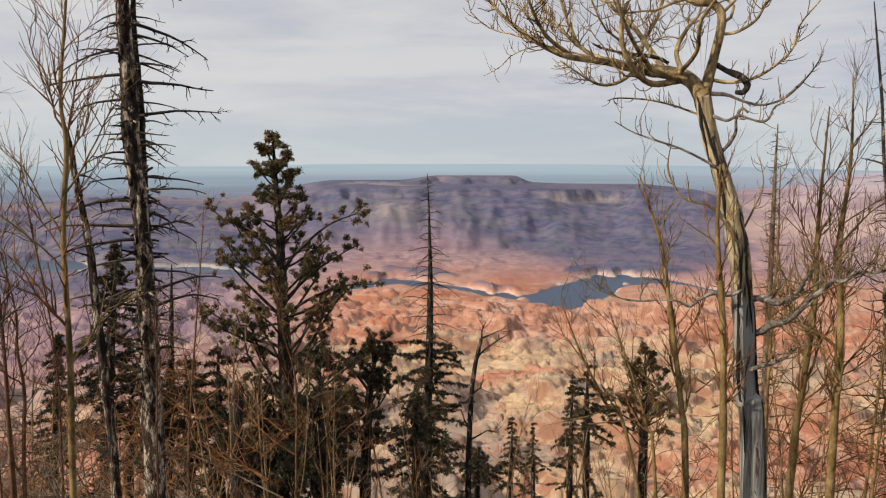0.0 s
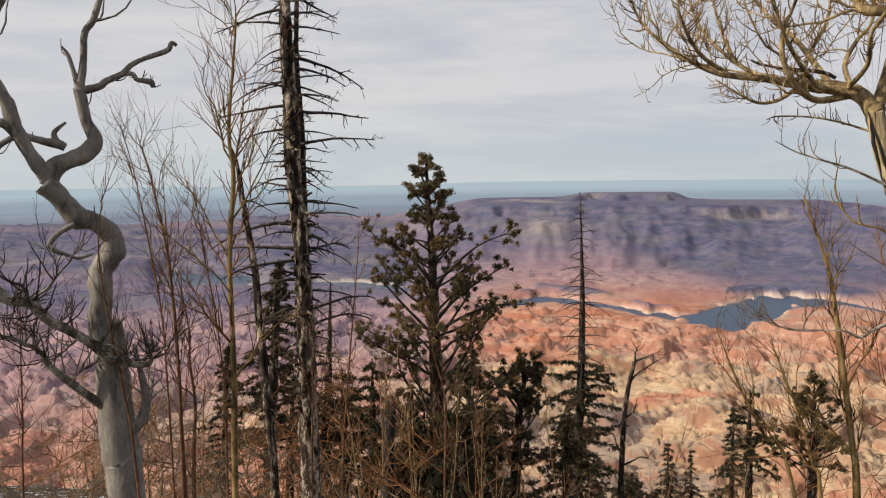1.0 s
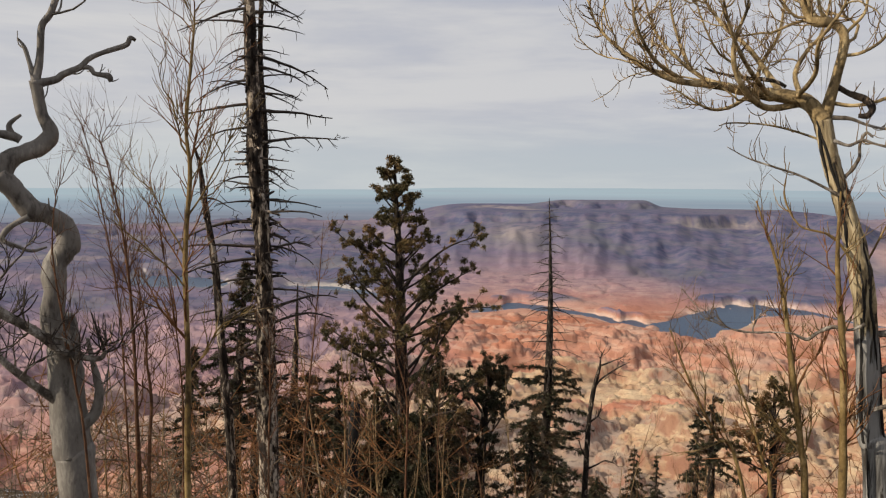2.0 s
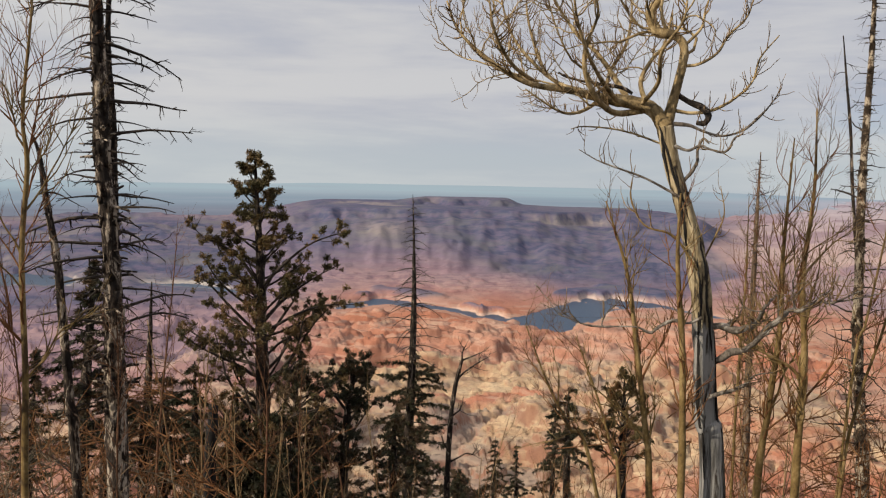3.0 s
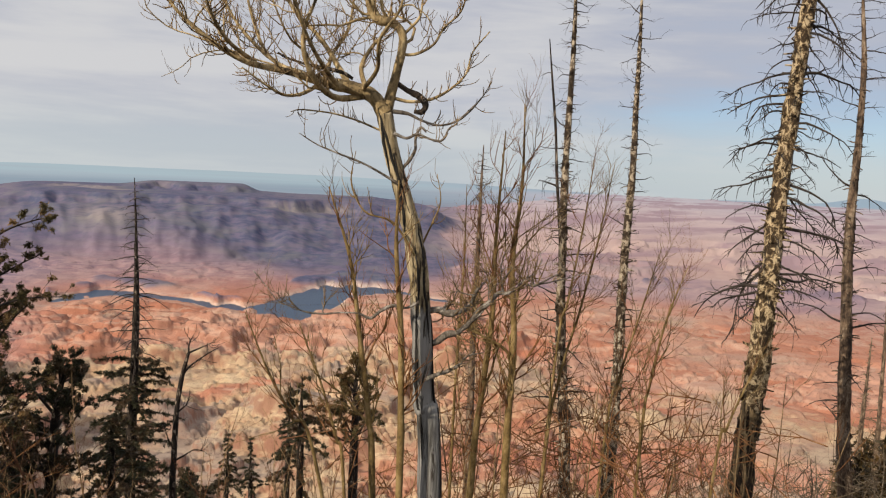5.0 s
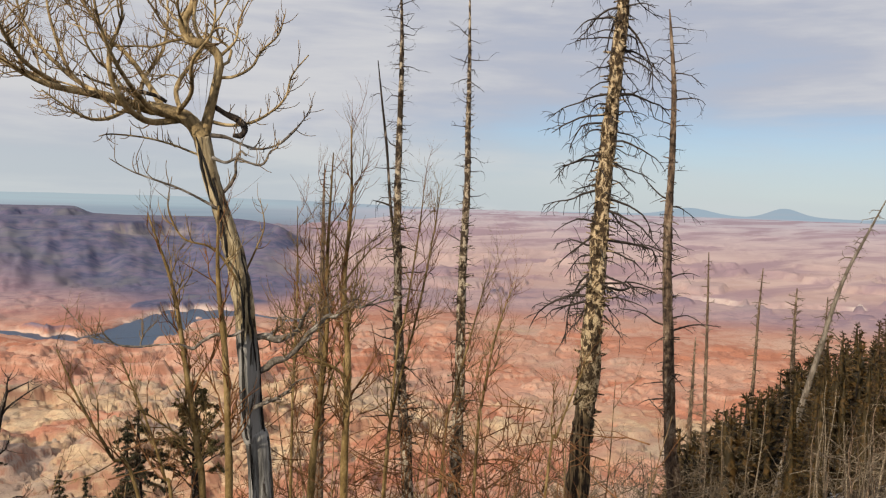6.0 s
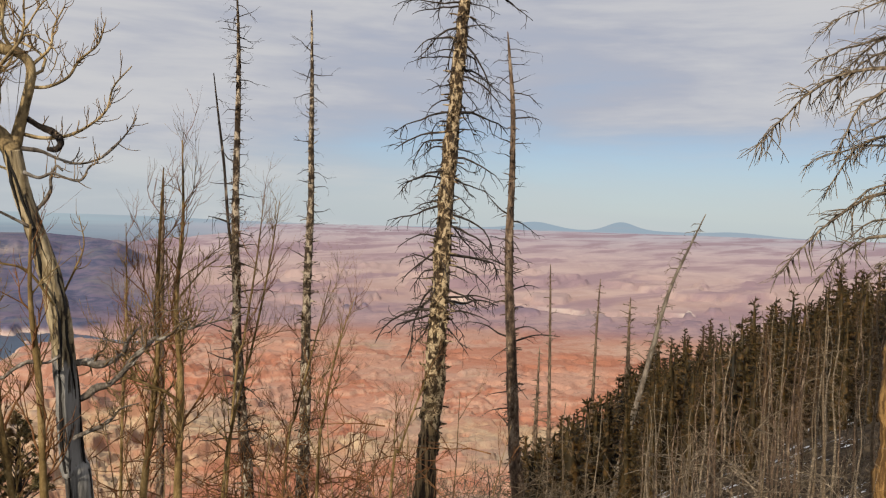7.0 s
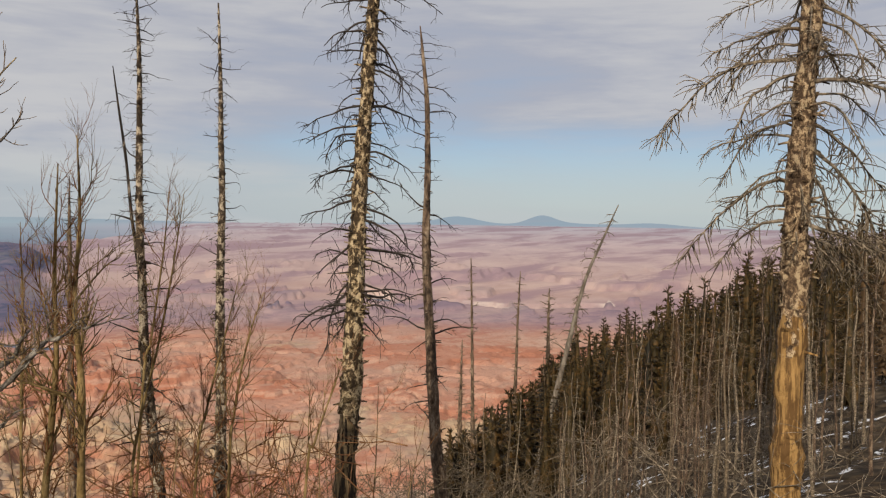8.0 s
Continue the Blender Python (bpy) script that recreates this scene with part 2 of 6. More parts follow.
def distance_material():
    """Land on the skyline, a plain glowing backdrop with blue haze in its emission colour."""
    m = bpy.data.materials.new("skyline_distance")
    m.use_nodes = True
    n = Nodes(m.node_tree)
    pos = n.add("ShaderNodeNewGeometry").outputs["Position"]
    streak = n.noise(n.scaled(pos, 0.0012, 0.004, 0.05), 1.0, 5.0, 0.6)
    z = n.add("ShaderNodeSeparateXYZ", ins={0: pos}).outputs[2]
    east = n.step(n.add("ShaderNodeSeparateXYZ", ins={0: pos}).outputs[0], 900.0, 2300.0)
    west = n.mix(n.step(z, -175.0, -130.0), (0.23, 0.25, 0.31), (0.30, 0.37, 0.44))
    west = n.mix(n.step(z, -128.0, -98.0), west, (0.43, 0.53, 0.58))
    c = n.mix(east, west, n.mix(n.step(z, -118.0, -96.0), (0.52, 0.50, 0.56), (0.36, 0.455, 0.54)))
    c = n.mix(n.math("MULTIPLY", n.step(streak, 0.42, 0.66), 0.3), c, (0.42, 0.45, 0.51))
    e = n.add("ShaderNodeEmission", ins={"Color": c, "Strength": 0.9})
    n.add("ShaderNodeOutputMaterial", ins={"Surface": e.outputs[0]})
    return m


GROUND = ground_material()
WATER = water_material()
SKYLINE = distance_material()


# ---------------------------------------------------------------- terrain
def lattice(ix, iy, seed):
    h = (ix.astype(np.int64) * 374761393 + iy.astype(np.int64) * 668265263 + seed * 974711) & 0x7FFFFFFF
    h = ((h ^ (h >> 13)) * 1274126177) & 0x7FFFFFFF
    return ((h ^ (h >> 16)) & 0xFFFF) / 65535.0


def vnoise(x, y, seed):
    x0, y0 = np.floor(x), np.floor(y)
    fx, fy = x - x0, y - y0
    fx, fy = fx * fx * fx * (fx * (fx * 6 - 15) + 10), fy * fy * fy * (fy * (fy * 6 - 15) + 10)
    a, b = lattice(x0, y0, seed), lattice(x0 + 1, y0, seed)
    c, d = lattice(x0, y0 + 1, seed), lattice(x0 + 1, y0 + 1, seed)
    return (a * (1 - fx) + b * fx) * (1 - fy) + (c * (1 - fx) + d * fx) * fy


def fbm(x, y, seed, octaves=4, gain=0.5):
    s, amp, tot = 0.0, 1.0, 0.0
    for k in range(octaves):
        s, tot = s + amp * vnoise(x * 2 ** k, y * 2 ** k, seed + 17 * k), tot + amp
        amp *= gain
    return s / tot


def billow(x, y, seed, octaves=3):
    s, amp, tot = 0.0, 1.0, 0.0
    for k in range(octaves):
        s, tot = s + amp * np.abs(2 * fbm(x * 2 ** k, y * 2 ** k, seed + 31 * k, 2) - 1) * 2, tot + amp
        amp *= 0.45
    return s / tot


def ease(v, lo, hi):
    q = np.clip((v - lo) / (hi - lo), 0, 1)
    return q * q * (3 - 2 * q)


# fall of the mountainside by bearing: degrees clockwise from +y, degrees below level
FALL_AZ = (-180, -120, -80, -55, -42, -34, -27, -20, 34, 40, 45, 50, 54, 60, 65, 72, 80, 90, 110, 180)
FALL = (-14, -4, 9, 14, 16.5, 18, 25, 34, 34, 30, 24, 18.5, 15, 12, 9.5, 6.6, 4.5, 2, -5, -14)
EYE_UP = 2.1
FLOOR = -246.0
# water: bearing, degrees below level, half width in degrees
LAKES = [[(-29, 7.2, 0.45), (-24, 7.5, 0.3)], [(-19.5, 7.85, 0.10), (-16, 8.1, 0.16), (-13.2, 8.5, 0.13)],
         [(-6.6, 9.75, 0.10), (-5.2, 9.45, 0.22), (-3.7, 9.3, 0.25), (-1.0, 9.45, 0.17), (1.2, 9.75, 0.13), (3.4, 10.15, 0.25), (5.4, 10.45, 0.22),
          (7.4, 10.45, 0.5), (8.8, 10.3, 0.95), (10.4, 9.6, 0.8), (12.2, 9.2, 0.55), (13.8, 8.95, 0.3), (16.0, 8.95, 0.12), (18.6, 9.4, 0.10), (20.5, 9.5, 0.06)],
         [(39.6, 6.6, 0.16), (41.4, 6.7, 0.26)], [(45.0, 6.9, 0.07), (50.0, 7.2, 0.08), (57.0, 7.0, 0.07)]]


def shore_distance(az, el):
    """Degrees to the nearest water edge, below zero inside."""
    best = np.full(az.shape, 9.0)
    wob = (fbm(az * 1.1, el * 2.2, 91, 4) - 0.5) * 0.55
    for line in LAKES:
        for (a0, e0, w0), (a1, e1, w1) in zip(line, line[1:]):
            dx, dy = a1 - a0, (e1 - e0)
            q = np.clip(((az - a0) * dx + (el - e0) * dy) / (dx * dx + dy * dy), 0, 1)
            wd = w0 + (w1 - w0) * q
            d = np.hypot((az - a0 - q * dx) * 0.55, el - e0 - q * dy) - wd + wob * np.minimum(wd * 2.4, 1.1)
            best = np.minimum(best, d)
    # islands and a pale spit
    for a0, e0, size in ((3.57, 9.98, 0.10), (5.9, 10.55, 0.17), (-4.6, 9.5, 0.05), (12.9, 9.2, 0.07)):
        best = np.maximum(best, size + wob * 0.35 - np.hypot((az - a0) * 0.4, el - e0))
    return best


def terrain(x, y):
    """Height of the land, and the cover that the material reads: (cream, wood, shore), (mauve, plain, floor)."""
    r = np.hypot(x, y) + 1e-6
    az = np.degrees(np.arctan2(x, y))
    fall = np.interp(az, FALL_AZ, FALL)
    near = -EYE_UP - r * np.tan(np.radians(fall)) + (fbm(x * 0.16, y * 0.16, 5, 4) - 0.5) * np.minimum(r * 0.09, 1.6)
    crest = np.interp(az, (-60, -30, 40, 50, 62, 75, 90), (45, 60, 70, 85, 105, 125, 160))
    near = near - np.maximum(0, r - crest) * np.interp(az, (-90, 80, 100, 140), (1.1, 1.1, 0.3, 0.0))
    # the low country
    lift = 0.28 * (1 - ease(az, 16, 40))
    el = np.degrees(np.arctan2(-FLOOR, r)) + lift
    low = FLOOR + np.interp(az, (8, 30), (62, 138)) * ease(r, 1500, 4900) ** 0.85
    rough = ease(r, 350, 520) * (1 - 0.72 * ease(r, 950, 1700)) * np.interp(az, (-60, 20, 34, 60), (1, 1, 0.55, 0.3))
    warp = 30 * (fbm(x * 0.006, y * 0.006, 77, 3) - 0.5)
    dome = 17 * billow((x + warp) / 100, (y - warp) / 66, 11, 4) + 10 * fbm(x / 26, y / 15, 23, 4, 0.6) + 4 * billow(x / 9, y / 6, 29, 2) + 15 * ease(fbm(x / 240, y / 170, 41, 4), 0.49, 0.56) + 9 * ease(fbm(x / 120, y / 90, 43, 4), 0.52, 0.58)
    land = dome * rough
    # terraces
    jit = land + 2.5 * (fbm(x / 18, y / 14, 37, 3) - 0.5)
    stair = np.floor(jit / 6.5) * 6.5 + 6.5 * ease(jit % 6.5, 4.6, 5.8)
    land = land * 0.25 + stair * 0.75
    sd = shore_distance(az, el)
    land = land * (0.25 * ease(sd, 0.0, 0.3) + 0.75 * ease(sd, 0.2, 1.6)) + 1.5 * ease(sd, 0.0, 0.12)
    # dark bluffs along the far shores, and a small butte in the water
    beyond = ease(np.interp(az, (-6.6, -3.7, 1.2, 5.4, 8.8, 10.4, 13.8, 18.6), (9.6, 9.3, 9.75, 10.3, 10.0, 9.5, 8.9, 9.3)) - el, 0.0, 0.15) * (np.abs(az - 6) < 13)
    bluff = beyond * ease(sd, 0.03, 0.10) * (1 - ease(sd, 0.35, 0.8)) * ease(fbm(x / 110, y / 110, 45, 3), 0.34, 0.52)
    isle = np.exp(-((az - 3.57) / 0.22) ** 2 - ((el - 9.98) / 0.09) ** 2)
    land = land + 9 * bluff + 9 * isle
    low = low + land
    low = np.where(sd < 0, FLOOR - 12 * ease(-sd, 0, 0.2), low)
    # the long mesa across the water
    end = az + 7 * (fbm(x / 330, y / 330, 59, 4) - 0.5)
    side = ease(az, -15, -7) * (1 - ease(end, 12.6, 19.5))
    wav = (fbm(az * 0.35, r * 0.002, 61, 4) - 0.5)
    gully = np.abs(fbm(az * 0.7 + 0.5 * wav, r * 0.0022, 67, 4) - 0.5) * 2
    rim_r = 2560 + 420 * wav + 160 * ease(az, 4, 12)
    foot = ease(r, 1800 + 300 * wav, rim_r)
    rim = -rim_r * np.tan(np.radians(3.55 - lift - 0.2 * ease(az, -10, 4) + 0.32 * ease(az, 6, 9)))
    slope = FLOOR + (rim - FLOOR) * foot ** 1.2 * (0.985 + 0.03 * gully) + foot * (1 - foot) * (15 * (fbm(x / 340, y / 300, 33, 4, 0.5) - 0.5) + 2 * billow(x / 120, y / 160, 35, 2))
    back = 3300 + 700 * wav
    up = np.interp(r, (2500, 3200, 3600), (2.85, 2.5, 2.3)) - lift + 0.12 * ease(az, 5, 9) - 0.42 * ease(r, back - 60, back) * (1 - ease(az, 5.0, 6.4)) * (0.3 + 0.7 * ease(az, -3.0, -0.2))
    top = -r * np.tan(np.radians(up))
    mesa = np.where(r > rim_r, slope + (top - slope) * ease(r, rim_r, rim_r + 110), slope)
    mesa = mesa - 90 * ease(r, 3750, 3950)
    low = low + side * np.maximum(mesa - low, 0) * ease(r, 1700, 1800)
    # low broken benches to the west
    west = ease(-az, 9, 16)
    bench = ease(fbm(x / 420, y / 300, 71, 4), 0.47, 0.53) * 13 + ease(fbm(x / 300, y / 260, 73, 4), 0.52, 0.56) * 10
    low = low + west * bench * ease(r, 1500, 2100) * ease(sd, 0.1, 0.6)
    # lone butte with a rock tower beyond the mesa's end
    lone = np.clip(1.25 * np.exp(-((az - 17.4) / 2.0) ** 2 - ((r - 2750) / 330) ** 2), 0, 1)
    low = low + 62 * lone + 14 * ease(-np.hypot((az - 18.3) * 48, (r - 2700) * 0.6), -36, -22)
    # small dark buttes on the eastern plain
    butte = ease(fbm(x / 130, y / 90, 83, 3), 0.61, 0.64) * 14 * ease(r, 1700, 2000) * (1 - ease(r, 2500, 3000)) * ease(az, 22, 30)
    tower = 0 * az
    for a0, r0, w0, up in ((33.2, 1885, 0.28, 12), (33.7, 1900, 0.22, 17), (34.5, 1930, 0.25, 9), (42.2, 1900, 0.5, 9)):
        tower = np.maximum(tower, up * ease(-np.hypot((az - a0) / w0, (r - r0) / 22), -1.4, -0.6))
    low = low + np.maximum(butte, tower)
    band = ease(az, -7.5, -5.5) * (1 - ease(az, -2.6, -1)) * 0.12 + 0.7 * ease(az, 6.2, 8.2) * (1 - ease(az, 11.8, 13.2))
    cliff_and_sunpatch = side * band * ease(fbm(az * 3.0, r * 0.01, 63, 4), 0.2, 0.5) * ease(r, rim_r - 70, rim_r) * (1 - ease(r, rim_r + 45, rim_r + 60))
    cliff_and_sunpatch = np.maximum(cliff_and_sunpatch, 0.55 * side * ease(az, -8, -6) * (1 - ease(az, -1.5, 2.5)) * ease(fbm(x / 240, y / 160, 65, 4), 0.46, 0.58) * ease(r, back - 120, back - 60) * (1 - ease(r, back + 10, back + 40)))
    # sunlit fan on the mesa slope, painted in as a pale patch
    cliff_and_sunpatch = np.maximum(cliff_and_sunpatch, 0.55 * np.exp(-((az + 3.4) / 2.2) ** 2 - ((r - rim_r + 190) / 120) ** 2))
    cliff_and_sunpatch = np.maximum(cliff_and_sunpatch, 0.3 * west * ease(fbm(x / 380, y / 130, 89, 4), 0.58, 0.64) * ease(r, 1500, 1900))
    z = np.maximum(near, low)
    hill = ease(near - low, -1, 3)
    cream = np.clip(ease(el, 13.4, 15.2) * np.interp(az, (-50, -25, -10, 0, 14, 22, 40, 60), (0.15, 0.25, 0.42, 0.6, 0.55, 0.36, 0.3, 0.36)) + 0.12 * ease(el, 9, 11) + 1.3 * (fbm(x / 260, y / 90, 51, 4) - 0.5), 0, 1)
    skirt = ease(az, -15, -7) * (1 - ease(end, 18.8, 21.5))
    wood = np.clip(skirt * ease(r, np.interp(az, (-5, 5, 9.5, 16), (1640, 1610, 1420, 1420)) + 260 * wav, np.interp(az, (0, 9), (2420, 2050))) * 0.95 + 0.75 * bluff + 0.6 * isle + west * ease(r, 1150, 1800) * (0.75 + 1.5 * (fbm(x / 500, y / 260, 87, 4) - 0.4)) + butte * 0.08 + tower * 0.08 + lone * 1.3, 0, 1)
    shore = (1 - 0.75 * np.clip(bluff * 3, 0, 1)) * (1 - ease(sd, 0.01, 0.07)) * (sd > -0.3) * 0.45 * ease(fbm(x / 90, y / 90, 57, 3), 0.35, 0.6)
    # mauve haze tint, mostly stronger with distance
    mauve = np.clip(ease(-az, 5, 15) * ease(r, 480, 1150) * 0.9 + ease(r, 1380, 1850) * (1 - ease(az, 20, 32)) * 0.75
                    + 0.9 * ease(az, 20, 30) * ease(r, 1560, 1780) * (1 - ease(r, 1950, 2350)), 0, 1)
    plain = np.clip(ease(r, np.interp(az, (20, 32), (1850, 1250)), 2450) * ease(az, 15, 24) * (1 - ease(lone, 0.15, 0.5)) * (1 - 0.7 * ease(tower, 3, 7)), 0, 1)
    return z, (cream, wood, shore, cliff_and_sunpatch), (mauve, plain, hill)


def height_at(x, y):
    return float(terrain(np.array([float(x)]), np.array([float(y)]))[0][0])


def grid_object(name, x, y, z, mat, wrap, smooth=True):
    rows, cols = x.shape
    me = bpy.data.meshes.new(name)
    co = np.stack([x, y, z], -1).reshape(-1, 3).astype(np.float32)
    i = np.arange(rows * cols).reshape(rows, cols)
    if wrap:
        i = np.concatenate([i, i[:, :1]], 1)
    quads = np.stack([i[:-1, :-1], i[:-1, 1:], i[1:, 1:], i[1:, :-1]], -1).reshape(-1, 4)[:, ::-1].astype(np.int32)
    me.vertices.add(len(co))
    me.vertices.foreach_set("co", co.ravel())
    me.loops.add(quads.size)
    me.loops.foreach_set("vertex_index", quads.ravel())
    me.polygons.add(len(quads))
    me.polygons.foreach_set("loop_start", np.arange(0, quads.size, 4, dtype=np.int32))
    me.polygons.foreach_set("use_smooth", np.full(len(quads), smooth))
    me.update(calc_edges=True)
    me.materials.append(mat)
    return new(name, me)


def color_layer(me, name, channels):
    layer = me.color_attributes.new(name, "FLOAT_COLOR", "POINT")
    data = np.ones((len(me.vertices), 4), np.float32)
    for k, ch in enumerate(channels):
        data[:, k] = np.asarray(ch, np.float32).ravel()
    layer.data.foreach_set("color", data.ravel())


def build_ground():
    az = np.concatenate([np.arange(-60, 84, 0.17), np.arange(84, 300, 4.0)])
    dip = np.radians(np.linspace(25.5, 2.94, 380))
    rr = np.concatenate([[0.0, 0.4], np.geomspace(1.0, 150, 80), np.linspace(156, 500, 26), -FLOOR / np.tan(dip), [4900, 4990]])
    rr = np.unique(rr)
    a, r = np.meshgrid(np.radians(az), rr)
    x, y = r * np.sin(a), r * np.cos(a)
    z, zone, cover = terrain(x, y)
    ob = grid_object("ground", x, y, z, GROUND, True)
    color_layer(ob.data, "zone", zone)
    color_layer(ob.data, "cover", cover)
    return tagged(ob, "steep wooded mountainside above a wide red sandstone desert", "ground", kind="structure")


build_ground()


def build_lake():
    az = np.radians(np.arange(-34, 62, 1.0))
    rr = np.linspace(1050, 2250, 12)
    a, r = np.meshgrid(az, rr)
    ob = grid_object("water", r * np.sin(a), r * np.cos(a), np.full(a.shape, FLOOR - 1.2), WATER, False)
    return tagged(ob, "dark blue reservoir winding between pale sandstone shores", "lake", kind="structure")


build_lake()


def build_skyline():
    """Far plateaus, blue with painted haze, and two low peaks on the horizon."""
    az = np.arange(-75, 112, 0.25)
    el = -1.2 + 0.12 * (fbm(az * 0.12, az * 0 + 3.0, 7, 4) - 0.5) + 0.12 * ease(-az, 18, 34) + 0.10 * ease(-np.abs(az - 2), -16, -8)
    for a0, wd, up in ((46.2, 2.0, 0.55), (52.1, 1.25, 0.55), (53.6, 3.5, 0.18), (59.6, 2.4, 0.26), (41, 3, 0.05)):
        el = el + up * np.exp(-((az - a0) / wd) ** 2)
    west = 1 - ease(az, 16, 34)
    a = np.radians(az)
    rows = [(3560 + 740 * (1 - west), -(2.1 + 1.65 * west)), (3600 + 740 * (1 - west), -(1.72 + 0.83 * west))]
    for k, (r, down) in enumerate(((3650, 2.35), (3900, 2.1), (4150, 1.95), (4300, 1.72), (4550, 1.62), (4700, 1.42))):
        step = fbm(az * 0.10 + 9 * k, az * 0 + k, 19 + k, 4) - 0.5
        e = -(1.64 - 0.06 * k + (down - 1.64 + 0.06 * k) * west) + 0.22 * step * west
        rows.append((r + (4400 + 90 * k - r) * (1 - west), e))
    rows += [(4930 + 0 * az, el), (4975 + 0 * az, el), (4980 + 0 * az, el - 1.2)]
    rows = [(r, e + 0.28 * west) for r, e in rows]
    x = np.stack([r * np.sin(a) for r, _ in rows])
    y = np.stack([r * np.cos(a) for r, _ in rows])
    z = np.stack([r * np.tan(np.radians(e)) for r, e in rows])
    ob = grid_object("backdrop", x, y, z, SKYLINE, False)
    return tagged(ob, "hazy blue plateaus and low peaks along the horizon", "distant hills", kind="structure")


build_skyline()


# ---------------------------------------------------------------- wood and leaf builders
class Wood:
    """Gathers round limbs into one mesh."""

    def __init__(self):
        self.v, self.f = [], []

    def tube(self, pts, rad, sides=5, rough=0.0, seed=0, cap=True, root=None, flute=0.0):
        n = len(pts)
        base = len(self.v)
        if root is not None:
            self.f.append((root, base, base + 1))
        ref = Vector((0.31, 0.17, 0.93))
        up = None
        for i in range(n):
            t = (pts[min(i + 1, n - 1)] - pts[max(i - 1, 0)])
            t = t.normalized() if t.length > 1e-9 else Vector((0, 0, 1))
            if up is None:
                up = t.cross(ref if abs(t.dot(ref)) < 0.9 else Vector((1, 0, 0))).normalized()
            up = (up - t * up.dot(t)).normalized()
            side = t.cross(up)
            for k in range(sides):
                a = 2 * math.pi * k / sides
                q = up * math.cos(a) + side * math.sin(a)
                r = rad[i]
                if rough:
                    p = pts[i] + q * r
                    g = noise.noise(Vector((p.x * 7 + seed, p.y * 7, p.z * 2.6)))
                    h = noise.noise(Vector((p.x * 24 + seed, p.y * 24, p.z * 15)))
                    r *= 1 + rough * (g + 1.1 * max(h, 0.0) + 0.5 * (1 if g > 0.12 else 0))
                    if flute:
                        r *= 1 + flute * (math.sin(3 * a + p.z * 2.1 + seed) + 0.6 * math.sin(7 * a - p.z * 3.3) - 1.4 * max(0.0, math.sin(2 * a + p.z * 1.2) - 0.86) * 6)
                self.v.append(pts[i] + q * r)
        for i in range(n - 1):
            a, b = base + i * sides, base + (i + 1) * sides
            for k in range(sides):
                j = (k + 1) % sides
                self.f.append((a + k, a + j, b + j, b + k))
        if cap and sides > 3:
            self.f.append(tuple(base + (n - 1) * sides + k for k in range(sides)))
        return base

    def blade(self, p, d, length, width, rng):
        s = d.cross(Vector((rng.uniform(-1, 1), rng.uniform(-1, 1), rng.uniform(-1, 1)))).normalized() * width * 0.5
        b = len(self.v)
        self.v += [p - s, p + s, p + d * length]
        self.f.append((b, b + 1, b + 2))

    def tuft(self, p, d, size, count, width, rng, spread=0.9):
        for _ in range(count):
            q = (d + Vector((rng.gauss(0, 1), rng.gauss(0, 1), rng.gauss(0, 1))) * spread * 0.6).normalized()
            self.blade(p - d * size * rng.uniform(0, 0.8), q, size * rng.uniform(0.6, 1.1), width, rng)

    def clump(self, p, size, count, rng):
        """A rounded cluster of short needles."""
        for _ in range(count):
            q = Vector((rng.gauss(0, 1), rng.gauss(0, 1), rng.gauss(0, 0.8)))
            q = q.normalized() if q.length > 1e-6 else Vector((0, 0, 1))
            self.blade(p + q * size * rng.uniform(0.05, 0.75), Vector((rng.gauss(0, 1), rng.gauss(0, 1), rng.gauss(0.3, 1))).normalized(), size * rng.uniform(0.35, 0.6), size * 0.28, rng)

    def flakes(self, path, rad, count, rng, lo=0.0, hi=1.0, wide=0.4, tall=0.05):
        """Curling plates of bark that stand off a trunk."""
        n = len(path)
        for _ in range(count):
            i = min(n - 2, max(1, int(n * rng.uniform(lo, hi))))
            t = (path[i + 1] - path[i - 1]).normalized()
            q = sideways(rng, t, 90)
            side = t.cross(q)
            r = rad[i]
            c = path[i].lerp(path[i + 1], rng.random())
            w, h, off = r * wide * rng.uniform(0.4, 1.1), tall * rng.uniform(0.4, 1.3), r * rng.uniform(0.12, 0.34)
            if rng.random() < 0.3:
                h = -h
            b = len(self.v)
            self.v += [c + t * h + q * r - side * w, c + t * h + q * r + side * w, c - t * h + q * (r + off) - side * w * 0.8, c - t * h + q * (r + off * 0.8) + side * w * 0.7,
                       c - t * h * 0.8 + q * r * 0.9 - side * w, c - t * h * 0.8 + q * r * 0.9 + side * w]
            self.f += [(b, b + 1, b + 3, b + 2), (b + 2, b + 3, b + 5, b + 4), (b, b + 2, b + 4), (b + 1, b + 5, b + 3)]

    def mesh(self, name, mat, origin):
        me = bpy.data.meshes.new(name)
        me.from_pydata([v - origin for v in self.v], [], self.f)
        me.polygons.foreach_set("use_smooth", [True] * len(self.f))
        me.materials.append(mat)
        me.update()
        return me


def thing(name, at, label, category, group=""):
    ob = tagged(new(name), label, category, group)
    ob.location = at
    return ob


def part(name, wood, mat, parent, origin, label=""):
    ob = new(name, wood.mesh(name, mat, origin))
    ob.parent = parent
    if label:
        ob["label"] = label
    return ob


